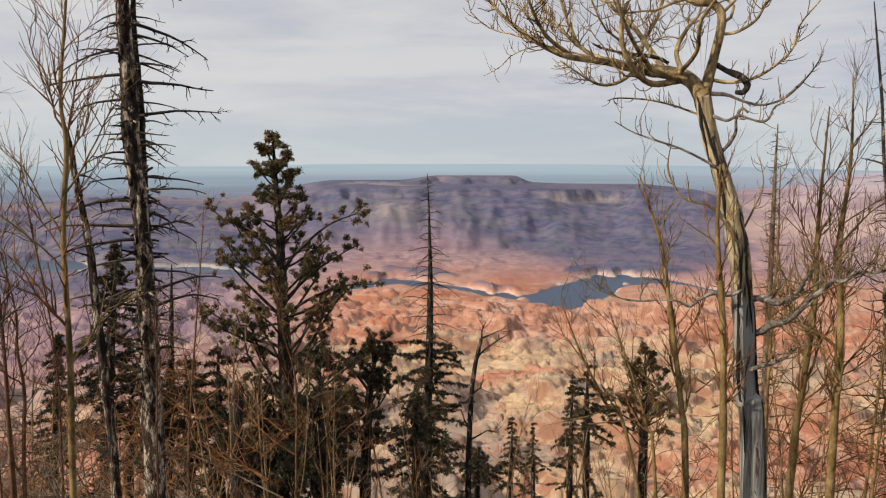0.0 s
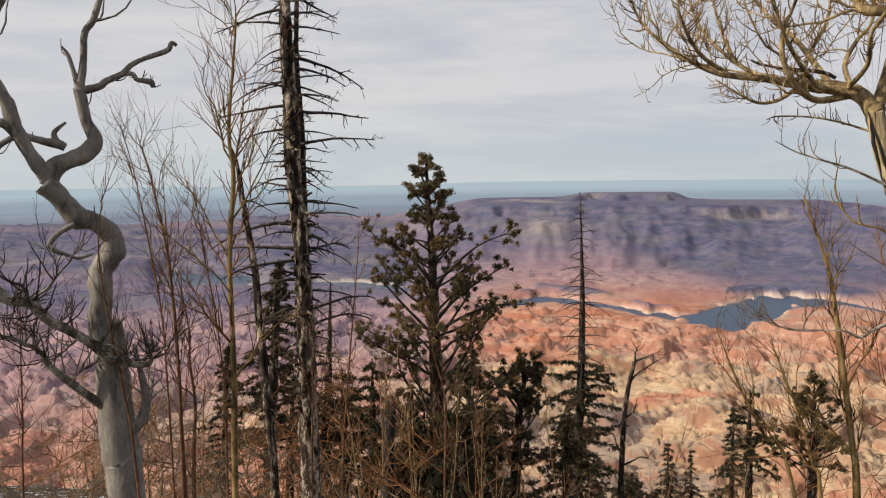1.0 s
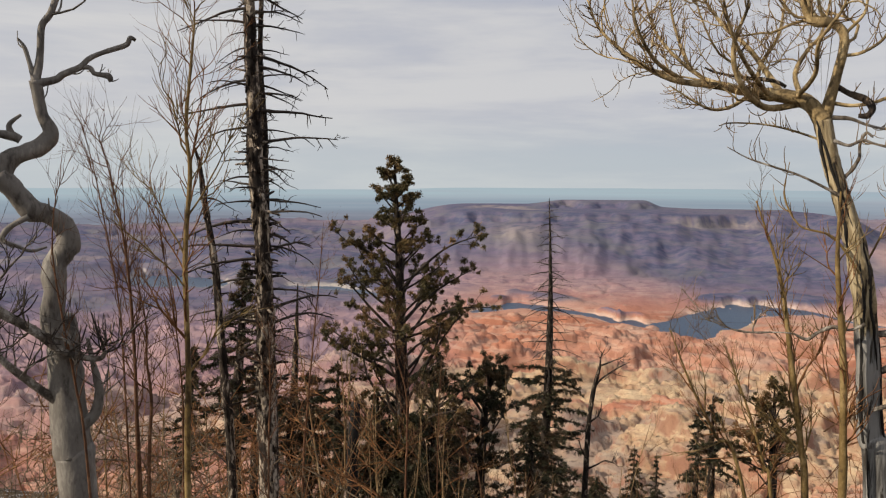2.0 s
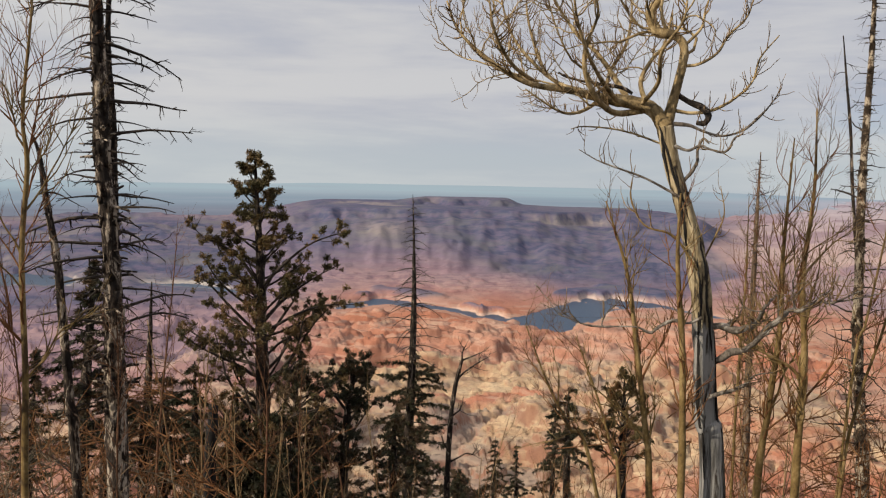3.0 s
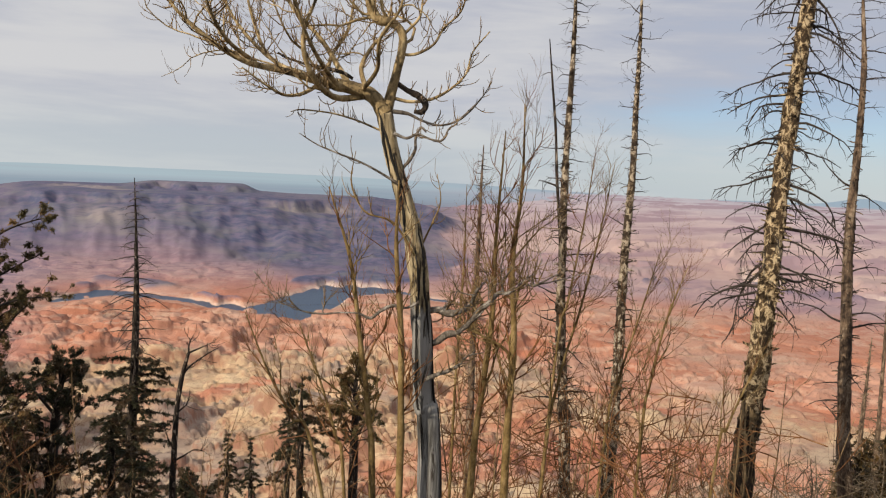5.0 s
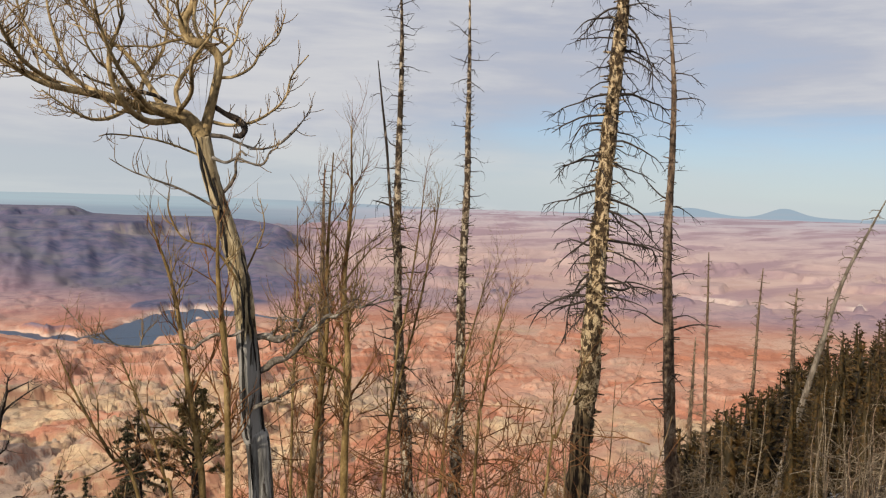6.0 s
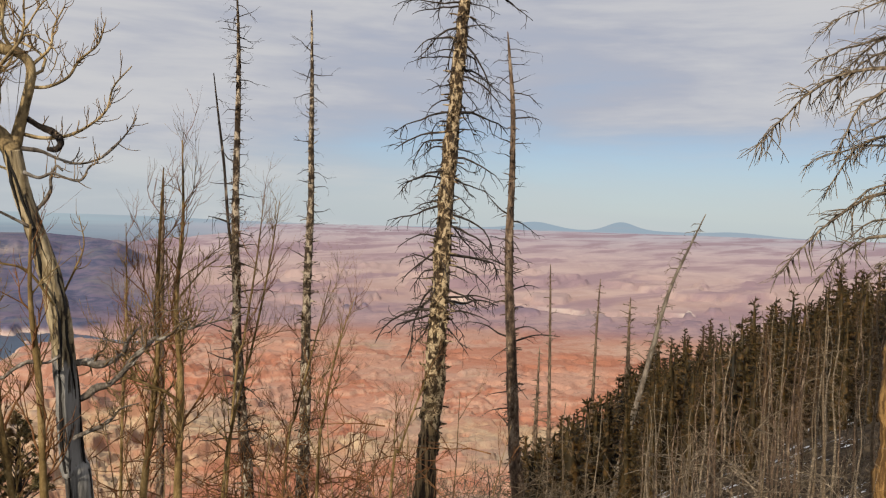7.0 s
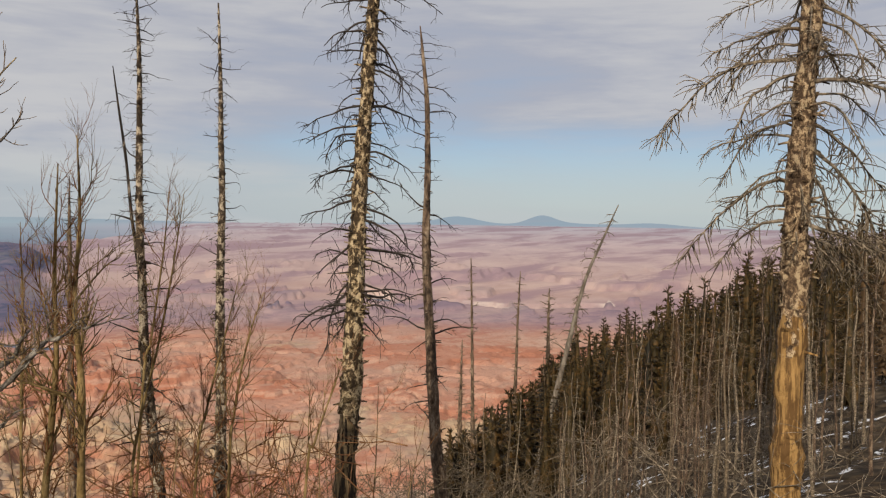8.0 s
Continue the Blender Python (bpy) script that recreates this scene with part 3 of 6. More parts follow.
def grow(rng, p, d, length, r, steps, wander=0.25, lift=0.0, tip=0.25):
    """A limb that wanders and bends up (lift > 0) or down."""
    pts, rad = [p.copy()], [r]
    d = d.normalized()
    for i in range(steps):
        d = (d + Vector((rng.gauss(0, 1), rng.gauss(0, 1), rng.gauss(0, 1))) * wander * 0.5 + Vector((0, 0, lift / steps))).normalized()
        p = p + d * (length / steps)
        pts.append(p)
        rad.append(r * (1 - (1 - tip) * (i + 1) / steps))
    return pts, rad


def sideways(rng, axis, tilt):
    """A direction leaning tilt degrees off axis."""
    a = axis.normalized()
    s = a.cross(Vector((rng.gauss(0, 1), rng.gauss(0, 1), rng.gauss(0, 1)))).normalized()
    return a * math.cos(radians(tilt)) + s * math.sin(radians(tilt))


def smooth_path(pts, per=6):
    """Catmull-Rom through a few points."""
    pts = [Vector(p) for p in pts]
    e = [pts[0] * 2 - pts[1], *pts, pts[-1] * 2 - pts[-2]]
    out = []
    for i in range(1, len(e) - 2):
        for k in range(per):
            t = k / per
            a, b, c, d = e[i - 1:i + 3]
            out.append(0.5 * (2 * b + (c - a) * t + (2 * a - 5 * b + 4 * c - d) * t * t + (3 * b - a - 3 * c + d) * t * t * t))
    out.append(pts[-1])
    return out


def taper(path, radii):
    """Radii spread evenly over a path."""
    n = len(path)
    xs = np.linspace(0, 1, len(radii))
    return [float(np.interp(i / (n - 1), xs, radii)) for i in range(n)]


def rooted(pts):
    """Continues a trunk, given from the top down, to the ground; returned from the ground up."""
    pts = [Vector(p) for p in pts]
    d = (pts[-1] - pts[-2]).normalized()
    d = Vector((d.x * 0.4, d.y * 0.4, min(d.z, -0.6))).normalized()
    q = pts[-1].copy()
    for _ in range(400):
        if q.z <= height_at(q.x, q.y) - 0.15:
            break
        q = q + d * 0.1
    if (q - pts[-1]).length > 0.4:
        pts.append(q)
    return pts[::-1]


def twiggy(w, rng, root, path, rad, count, size, r, lift=0.3, sides=3, lo=0.15, fork=0.5, tilt=(35, 70), wander=0.5):
    """Twigs along a limb, some forking once."""
    n = len(path)
    for _ in range(count):
        s = rng.uniform(lo, 0.98)
        i = min(int(s * (n - 1)), n - 2)
        p = path[i].lerp(path[i + 1], s * (n - 1) - i)
        d = sideways(rng, path[i + 1] - path[i], rng.uniform(*tilt))
        ln = size * rng.uniform(0.45, 1.15)
        rr = min(r, rad[i] * 0.8)
        tp, tr = grow(rng, p, d, ln, rr, 3, wander, lift, 0.4)
        tb = w.tube(tp, tr, sides, cap=False, root=root[0] + i * root[1])
        if rng.random() < fork:
            k = rng.choice((1, 2, 2))
            sp, sr = grow(rng, tp[k], sideways(rng, tp[k] - tp[k - 1], rng.uniform(30, 60)), ln * 0.55, rr * 0.7, 2, wander, lift, 0.5)
            w.tube(sp, sr, sides, cap=False, root=tb + k * sides)


def dead_conifer(label, trunk_pts, radii, mat, twig_mat, seed, count=40, reach=0.9, span=(0.15, 0.98), droop=-0.35, tips=7, group="dead conifers", rough=0.10, shape=0.5, thick=0.35, tilt=(60, 98), twig=0.3, flakes=0, bare_below=0.0, fine=0.42, wander=0.30):
    """A standing dead conifer: trunk, and bare branches that each carry twigs."""
    rng = random.Random(seed)
    pts = rooted(trunk_pts)
    base = pts[0]
    path = smooth_path(pts, 20)
    rad = taper(path, radii)
    ob = thing("dead_conifer", base, label, "dead tree", group)
    w = Wood()
    root = w.tube(path, rad, 14, rough, seed)
    n = len(path)
    for _ in range(int(count * 1.8)):
        i = rng.randrange(int(n * max(span[0] * 0.5, bare_below)), n - 2)
        d = sideways(rng, path[i + 1] - path[i], rng.uniform(60, 100))
        sp, sr = grow(rng, path[i] + d * rad[i] * 0.7, d, min(0.16, rad[i] * rng.uniform(0.7, 2.8)), min(0.016, rad[i] * rng.uniform(0.12, 0.26)), 2, 0.3, -0.2, 0.6)
        w.tube(sp, sr, 5, root=root + i * 14)
    if flakes:
        w.flakes(path, rad, flakes, rng, bare_below, 0.97)
    part("trunk", w, mat, ob, base)
    turn = rng.uniform(0, 6.28)
    for b in range(count):
        s = span[0] + (span[1] - span[0]) * (b + rng.random()) / count
        i = min(int(s * (n - 1)), n - 2)
        p = path[i]
        turn += 2.4 + rng.uniform(-0.7, 0.7)
        el = radians(90 - rng.uniform(*tilt))
        d = Vector((math.cos(turn) * math.cos(el), math.sin(turn) * math.cos(el), math.sin(el)))
        ln = reach * (1 - shape * s) * rng.uniform(0.35, 1.1)
        toward_path = -(d.x * base.x + d.y * base.y) / math.hypot(base.x, base.y)
        ln *= 1 - 0.55 * max(0.0, toward_path)
        r = max(0.004, min(rad[i] * 0.35, ln * 0.013 + 0.003) * (1 + thick))
        bp, br = grow(rng, p, d, ln, r, 8, wander, droop * 1.6)
        w = Wood()
        root = (w.tube(bp, br, 4), 4)
        twiggy(w, rng, root, bp, br, max(2, int(tips * ln)), twig * (0.4 + 0.6 * ln), max(0.0022, r * fine), droop * 1.2)
        part("branch", w, twig_mat, ob, base)
    return ob


# ---------------------------------------------------------------- the great twisted aspen
def limb_part(name, pts, radii, mat, ob, base, rng, count, size, r, lift, label="", fork=0.45, per=6, sides=8, rough=0.06, lo=0.2, tilt=(35, 75), wander=0.5, subs=0, sub_len=0.6, twig_mat=None, gauge=1.0):
    """A main limb through given points, with side shoots and fine hooked twigs."""
    path = smooth_path(pts, per)
    rad = [v * gauge for v in taper(path, radii)]
    w, fine = Wood(), Wood()
    root = w.tube(path, rad, sides, rough, rng.random() * 50)
    n = len(path)
    for _ in range(subs):
        s = rng.uniform(lo, 0.95)
        i = min(int(s * (n - 1)), n - 2)
        d = sideways(rng, path[i + 1] - path[i], rng.uniform(35, 75))
        d.z = abs(d.z) * 0.9 + 0.10
        d.y *= 0.7
        ln = sub_len * rng.uniform(0.45, 1.2)
        sp, sr = grow(rng, path[i], d, ln, min(0.014, max(0.006, rad[i] * rng.uniform(0.28, 0.45))), 11, 0.5, lift)
        w.tube(sp, sr, 5, root=root + i * sides)
        hooked(fine, rng, sp, sr, int(5 + 12 * ln), size, r, fork)
        if rng.random() < 0.7:
            k = rng.randrange(3, 8)
            qp, qr = grow(rng, sp[k], sideways(rng, sp[k + 1] - sp[k], rng.uniform(30, 55)), ln * 0.55, sr[k] * 0.7, 7, 0.5, lift)
            w.tube(qp, qr, 4, root=root)
            hooked(fine, rng, qp, qr, int(4 + 10 * ln), size, r, fork)
    hooked(fine, rng, path, rad, count, size, r, fork, lo)
    limb = part(name, w, mat, ob, base, label)
    if fine.v:
        tw = part("spray", fine, twig_mat or mat, limb, base)
        tw["kind"] = "stuff"
    return limb


def hooked(w, rng, path, rad, count, size, r, fork, lo=0.2):
    """Fine twigs that leave a limb sideways and hook upward."""
    n = len(path)
    for _ in range(count):
        s = rng.uniform(lo, 0.99)
        i = min(int(s * (n - 1)), n - 2)
        p = path[i].lerp(path[i + 1], s * (n - 1) - i)
        ln = size * rng.uniform(0.4, 1.3)
        rr = min(r, rad[i] * 0.75)
        tp, tr = grow(rng, p, sideways(rng, path[i + 1] - path[i], rng.uniform(40, 90)), ln, rr, 5, 0.35, rng.uniform(0.6, 2.4), 0.5)
        base = w.tube(tp, tr, 3, cap=False)
        if rng.random() < fork:
            sp, sr = grow(rng, tp[2], sideways(rng, tp[3] - tp[2], rng.uniform(40, 70)), ln * 0.5, rr * 0.7, 3, 0.4, 1.0, 0.5)
            w.tube(sp, sr, 3, cap=False, root=base + 6)


def aspen_trunk_material(line):
    """Cream bark with dark scars that has fallen away below a ragged line, baring grey wood."""
    m, n, s = material("old_aspen_trunk", 0.75)
    v = n.add("ShaderNodeTexCoord").outputs["Object"]
    xyz = n.add("ShaderNodeSeparateXYZ", ins={0: v})
    long = n.scaled(v, 1.0, 1.0, 0.22)
    grain = n.noise(n.scaled(v, 1.0, 1.0, 0.08), 26.0, 5.0, 0.6, 0.5)
    patch = n.noise(long, 13.0, 5.0, 0.6, 1.2)
    # dark stripes are bark scars, and groove shade put into the colour
    cream = n.mix(n.step(patch, 0.42, 0.49), (0.035, 0.026, 0.018), (0.27, 0.21, 0.12))
    cream = n.mix(n.step(patch, 0.50, 0.62), cream, (0.50, 0.41, 0.26))
    grey = n.mix(n.step(grain, 0.35, 0.62), (0.065, 0.062, 0.057), (0.31, 0.30, 0.28))
    grey = n.mix(n.step(patch, 0.57, 0.62), grey, (0.05, 0.042, 0.034))
    edge = n.math("ADD", n.math("SUBTRACT", xyz.outputs[2], line), n.math("MULTIPLY", n.math("SUBTRACT", n.noise(long, 5.0, 4.0), 0.5), 2.4))
    edge = n.math("SUBTRACT", edge, n.math("MULTIPLY", xyz.outputs[0], 1.2))
    set_color(n, s, n.mix(n.step(edge, -0.08, 0.08), grey, cream))
    set_bump(n, s, n.math("ADD", patch, n.math("MULTIPLY", grain, 0.6)), 0.8, 0.012)
    return m


def great_aspen():
    rng = random.Random(12)
    pts = rooted([(1.45, 5.49, 0.29), (1.51, 5.47, 0.02), (1.62, 5.44, -0.35), (1.71, 5.41, -0.75), (1.75, 5.40, -1.15), (1.79, 5.39, -1.70), (1.85, 5.36, -2.18)])
    base = pts[0]
    ob = thing("aspen_tree", base + Vector((0.042, 0.0, 0.0)), "old twisted bare aspen with grey barkless lower trunk and spreading crown", "tree")
    path = smooth_path(pts, 22)
    w = Wood()
    w.tube(path, taper(path, [0.086, 0.080, 0.076, 0.070, 0.064, 0.057, 0.050, 0.052]), 30, 0.10, 3, flute=0.055)
    # cords of wood that wind round the trunk
    full = taper(path, [0.086, 0.080, 0.076, 0.070, 0.064, 0.057, 0.050, 0.052])
    for k, (lo, hi, size, turns) in enumerate(((0.3, 1.0, 0.5, 1.1), (0.42, 1.0, 0.45, -0.9), (0.5, 0.95, 0.36, 1.6), (0.25, 0.8, 0.34, -1.3), (0.62, 1.0, 0.42, 0.7), (0.1, 0.6, 0.3, 0.8))):
        span = range(int(lo * (len(path) - 1)), int(hi * (len(path) - 1)) + 1)
        cord, thick = [], []
        for j in span:
            q = (j - span[0]) / len(span)
            a = k * 1.7 + turns * 3.0 * q + 0.25 * math.sin(9 * q + k)
            cord.append(path[j] + Vector((math.cos(a), math.sin(a), 0)) * full[j] * 0.78)
            thick.append(full[j] * size * min(1.0, 0.04 + 2.2 * q, 0.04 + 2.2 * (1 - q)) * (1 + 0.2 * math.sin(17 * q + k)))
        w.tube(cord, thick, 9, 0.18, 20 + k)
    part("trunk", w, aspen_trunk_material(path[int(len(path) * 0.58)].z - base.z), ob, base, "grey barkless wood below, cream bark above")
    A = dict(mat=BARK_ASPEN, ob=ob, base=base, rng=rng, twig_mat=TWIG_BROWN, gauge=0.76)
    limb_part("limb", [(1.45, 5.49, 0.29), (1.37, 5.51, 0.40), (1.23, 5.55, 0.45), (1.06, 5.59, 0.48), (0.82, 5.53, 0.52), (0.51, 5.52, 0.57), (0.24, 5.49, 0.72), (0.05, 5.50, 0.90), (-0.03, 5.50, 1.09)], [0.066, 0.062, 0.056, 0.045, 0.034, 0.024, 0.017, 0.012, 0.008],
              count=40, size=0.15, r=0.0055, lift=0.6, subs=9, sub_len=1.1, rough=0.16, sides=10, lo=0.25, **A)
    limb_part("limb", [(1.46, 5.49, 0.29), (1.51, 5.47, 0.53), (1.55, 5.46, 0.79), (1.49, 5.48, 0.89), (1.38, 5.51, 0.92), (1.33, 5.52, 1.04), (1.39, 5.51, 1.15), (1.41, 5.50, 1.33), (1.33, 5.52, 1.59)], [0.046, 0.04, 0.036, 0.038, 0.04, 0.036, 0.03, 0.024, 0.014],
              count=26, size=0.15, r=0.0055, lift=0.5, subs=8, sub_len=0.9, rough=0.16, sides=10, **A)
    limb_part("limb", [(1.33, 5.52, 0.41), (1.20, 5.56, 0.38), (1.07, 5.43, 0.38), (0.95, 5.30, 0.45), (0.86, 5.22, 0.58), (0.84, 5.17, 0.75), (0.90, 5.11, 0.95), (0.86, 5.12, 1.12)], [0.035, 0.03, 0.026, 0.022, 0.019, 0.016, 0.012, 0.008],
              count=24, size=0.14, r=0.0055, lift=0.5, subs=4, sub_len=0.6, rough=0.16, **A)
    limb_part("limb", [(1.23, 5.55, 0.44), (1.18, 5.77, 0.61), (1.06, 5.89, 0.82), (0.92, 5.97, 0.97), (0.76, 6.04, 1.23), (0.72, 6.05, 1.47)], [0.03, 0.026, 0.021, 0.017, 0.012, 0.008],
              count=26, size=0.15, r=0.0055, lift=0.4, subs=5, sub_len=0.7, rough=0.1, **A)
    limb_part("limb", [(1.33, 5.52, 0.43), (1.31, 5.63, 0.60), (1.40, 5.71, 0.76), (1.49, 5.74, 0.87), (1.55, 5.77, 1.09)], [0.024, 0.02, 0.016, 0.012, 0.008], count=10, size=0.2, r=0.005, lift=0.4, subs=3, sub_len=0.5, **A)
    limb_part("limb", [(0.91, 5.61, 0.53), (0.77, 5.74, 0.59), (0.62, 5.81, 0.71), (0.46, 5.88, 0.91), (0.38, 5.88, 1.11), (0.34, 5.89, 1.34)], [0.022, 0.018, 0.015, 0.012, 0.009, 0.006], count=26, size=0.14, r=0.0055, lift=0.4, subs=4, sub_len=0.6, **A)
    for spec in ([(1.14, 5.57, 0.46), (0.96, 5.30, 0.59), (0.82, 5.12, 0.77), (0.74, 5.03, 1.00), (0.75, 5.03, 1.23)], [(0.83, 5.63, 0.53), (0.71, 5.95, 0.68), (0.63, 6.11, 0.91), (0.57, 6.17, 1.21), (0.60, 6.16, 1.49)], [(0.60, 5.66, 0.58), (0.40, 5.38, 0.67), (0.27, 5.19, 0.84), (0.23, 5.19, 1.04)],
                 [(1.06, 5.59, 0.48), (1.17, 5.97, 0.71), (1.32, 6.14, 0.94), (1.37, 6.23, 1.25), (1.32, 6.25, 1.54)], [(1.29, 5.53, 0.43), (1.32, 5.22, 0.55), (1.28, 5.02, 0.71), (1.37, 4.89, 0.89), (1.38, 4.89, 1.12)]):
        limb_part("limb", spec, [0.022, 0.018, 0.014, 0.010, 0.006], count=22, size=0.14, r=0.0055, lift=0.4, subs=3, sub_len=0.5, **A)
    limb_part("limb", [(1.03, 5.59, 0.47), (0.88, 5.42, 0.38), (0.76, 5.39, 0.36), (0.64, 5.35, 0.41), (0.49, 5.37, 0.51)], [0.02, 0.016, 0.013, 0.010, 0.006], count=26, size=0.13, r=0.004, lift=0.2, subs=2, sub_len=0.35, **A)
    limb_part("limb", [(1.47, 5.49, 0.16), (1.37, 5.51, 0.20), (1.26, 5.54, 0.24), (1.09, 5.48, 0.27), (0.89, 5.47, 0.28), (0.81, 5.43, 0.26)], [0.011, 0.010, 0.009, 0.008, 0.006, 0.004], count=18, size=0.13, r=0.004, lift=0.1, **A)
    front = math.atan2(-base.y, -base.x)
    # raised dark strips that draw the shade in the trunk's grooves
    for lo, hi, a0, a1 in ((0.70, 0.98, 20, -25), (0.62, 0.86, -50, 20), (0.52, 0.74, 30, 75), (0.45, 0.66, -15, 10), (0.40, 0.62, 45, 25), (0.15, 0.5, -40, -20), (0.1, 0.46, 62, 78), (0.8, 1.0, -60, -30)):
        groove_shade = []
        for q in range(9):
            j = int((lo + (hi - lo) * q / 8) * (len(path) - 1))
            a = front + radians(a0 + (a1 - a0) * q / 8 + rng.uniform(-6, 6))
            groove_shade.append(path[j] + Vector((math.cos(a), math.sin(a), 0)) * full[j] * 1.04)
        limb_part("groove_shade", groove_shade, [0.003, 0.008, 0.011, 0.007, 0.003], CHAR_AND_GROOVE, ob, base, rng, 0, 0.1, 0.004, 0.0, label="raised dark strip drawing the shade in a trunk groove", rough=0.4, per=3)
    # right side shoots
    limb_part("limb", [(1.51, 5.47, 0.51), (1.60, 5.45, 0.45), (1.67, 5.43, 0.42), (1.70, 5.36, 0.36), (1.67, 5.34, 0.31), (1.62, 5.36, 0.31)], [0.022, 0.024, 0.026, 0.025, 0.021, 0.015], count=3, size=0.12, r=0.005, lift=0.2, label="dark knotted dead stub",
              rough=0.25, **{**A, "mat": BARK_DARK})
    limb_part("limb", [(1.48, 5.48, 0.31), (1.60, 5.45, 0.30), (1.69, 5.42, 0.26), (1.80, 5.38, 0.23), (1.91, 5.34, 0.26), (1.99, 5.31, 0.33), (2.07, 5.28, 0.43), (2.13, 5.26, 0.54)], [0.016, 0.015, 0.012, 0.011, 0.010, 0.009, 0.007, 0.004], count=20, size=0.12, r=0.004, lift=0.3, rough=0.3, **{**A, "mat": BARK_LIMB})
    limb_part("limb", [(1.49, 5.38, 0.16), (1.57, 5.35, 0.13), (1.64, 5.33, 0.16), (1.70, 5.31, 0.14), (1.77, 5.29, 0.12), (1.81, 5.27, 0.14), (1.84, 5.26, 0.21), (1.89, 5.24, 0.24)], [0.012, 0.010, 0.010, 0.009, 0.009, 0.008, 0.006, 0.004], count=16, size=0.11, r=0.004, lift=0.2, rough=0.3, **{**A, "mat": BARK_LIMB})
    limb_part("limb", [(1.23, 5.52, 0.51), (1.15, 5.53, 0.55), (1.02, 5.56, 0.57), (0.91, 5.58, 0.59), (0.80, 5.60, 0.62), (0.74, 5.61, 0.65)], [0.020, 0.019, 0.017, 0.014, 0.011, 0.006], count=4, size=0.14, r=0.004, lift=0.3, label="dark dead limb", rough=0.3, **{**A, "mat": BARK_DARK})
    limb_part("limb", [(1.50, 5.48, 0.40), (1.61, 5.44, 0.38), (1.74, 5.40, 0.40), (1.86, 5.36, 0.47), (1.96, 5.32, 0.58), (2.00, 5.31, 0.73), (2.10, 5.27, 0.87)], [0.018, 0.016, 0.014, 0.012, 0.010, 0.008, 0.005], count=28, size=0.14, r=0.004, lift=0.3, **A)
    limb_part("limb", [(1.54, 5.47, 0.69), (1.64, 5.43, 0.70), (1.75, 5.40, 0.77), (1.81, 5.38, 0.88), (1.91, 5.34, 0.99), (1.95, 5.33, 1.13)], [0.016, 0.014, 0.012, 0.010, 0.008, 0.005], count=28, size=0.14, r=0.004, lift=0.3, **A)
    limb_part("limb", [(1.56, 5.46, 0.83), (1.65, 5.43, 0.94), (1.67, 5.42, 1.07), (1.73, 5.41, 1.21)], [0.014, 0.012, 0.009, 0.005], count=10, size=0.18, r=0.004, lift=0.3, **A)
    limb_part("limb", [(1.56, 5.46, -0.10), (1.60, 5.45, -0.05), (1.63, 5.44, -0.01), (1.66, 5.43, 0.06), (1.66, 5.43, 0.14), (1.69, 5.42, 0.21), (1.71, 5.36, 0.18)], [0.018, 0.014, 0.017, 0.011, 0.012, 0.012, 0.006], count=6, size=0.11, r=0.004, lift=0.1, rough=0.3, **{**A, "mat": BARK_LIMB})
    # lower dead limbs
    G = {**A, "mat": BARK_LIMB}
    limb_part("limb", [(1.76, 5.39, -1.30), (1.85, 5.37, -1.27), (1.92, 5.34, -1.21), (1.99, 5.31, -1.19), (2.07, 5.28, -1.11), (2.13, 5.26, -1.02), (2.15, 5.14, -0.95), (2.24, 5.21, -0.90), (2.24, 5.04, -0.87), (2.39, 5.14, -0.83), (2.38, 4.92, -0.80), (2.48, 4.81, -0.71)], [0.032, 0.026, 0.027, 0.022, 0.023, 0.018, 0.019, 0.014, 0.014, 0.010, 0.009, 0.005], count=34, size=0.24, r=0.006, lift=0.1,
              label="grey dead limb", subs=6, sub_len=0.55, rough=0.32, fork=0.7, **G)
    limb_part("limb", [(1.76, 5.29, -1.51), (1.84, 5.26, -1.47), (1.91, 5.23, -1.44), (1.97, 5.21, -1.40), (2.03, 5.19, -1.33), (2.13, 5.15, -1.30)], [0.016, 0.014, 0.012, 0.011, 0.008, 0.004], count=12, size=0.16, r=0.005, lift=0.2, rough=0.3, subs=2, sub_len=0.3, **G)
    limb_part("limb", [(1.75, 5.40, -1.06), (1.85, 5.37, -1.04), (1.93, 5.33, -1.06), (2.00, 5.31, -1.04), (2.10, 5.38, -1.01), (2.10, 5.27, -0.89), (2.24, 5.42, -0.83)], [0.030, 0.026, 0.024, 0.022, 0.016, 0.012, 0.005], count=18, size=0.22, r=0.006, lift=0.2, rough=0.35, subs=4, sub_len=0.4, fork=0.7, **G)
    limb_part("limb", [(1.67, 5.22, -0.96), (1.59, 5.24, -1.00), (1.50, 5.27, -0.99), (1.42, 5.29, -1.03), (1.36, 5.31, -1.08), (1.28, 5.33, -1.05), (1.17, 5.36, -1.05), (1.04, 5.39, -1.06), (0.91, 5.41, -1.04), (0.83, 5.42, -0.97), (0.77, 5.44, -0.99), (0.70, 5.45, -0.90), (0.60, 5.46, -0.78)], [0.012, 0.010, 0.012, 0.010, 0.010, 0.008, 0.007, 0.006, 0.006, 0.005, 0.005, 0.0035, 0.003], count=26, size=0.15, r=0.004, lift=0.2, rough=0.4, subs=2, sub_len=0.3, **G)
    limb_part("limb", [(1.54, 5.36, -0.18), (1.32, 5.42, -0.06), (1.13, 5.47, 0.01), (1.00, 5.50, 0.06), (0.88, 5.52, 0.13)], [0.012, 0.010, 0.008, 0.006, 0.004], count=6, size=0.22, r=0.004, lift=0.2, **G)
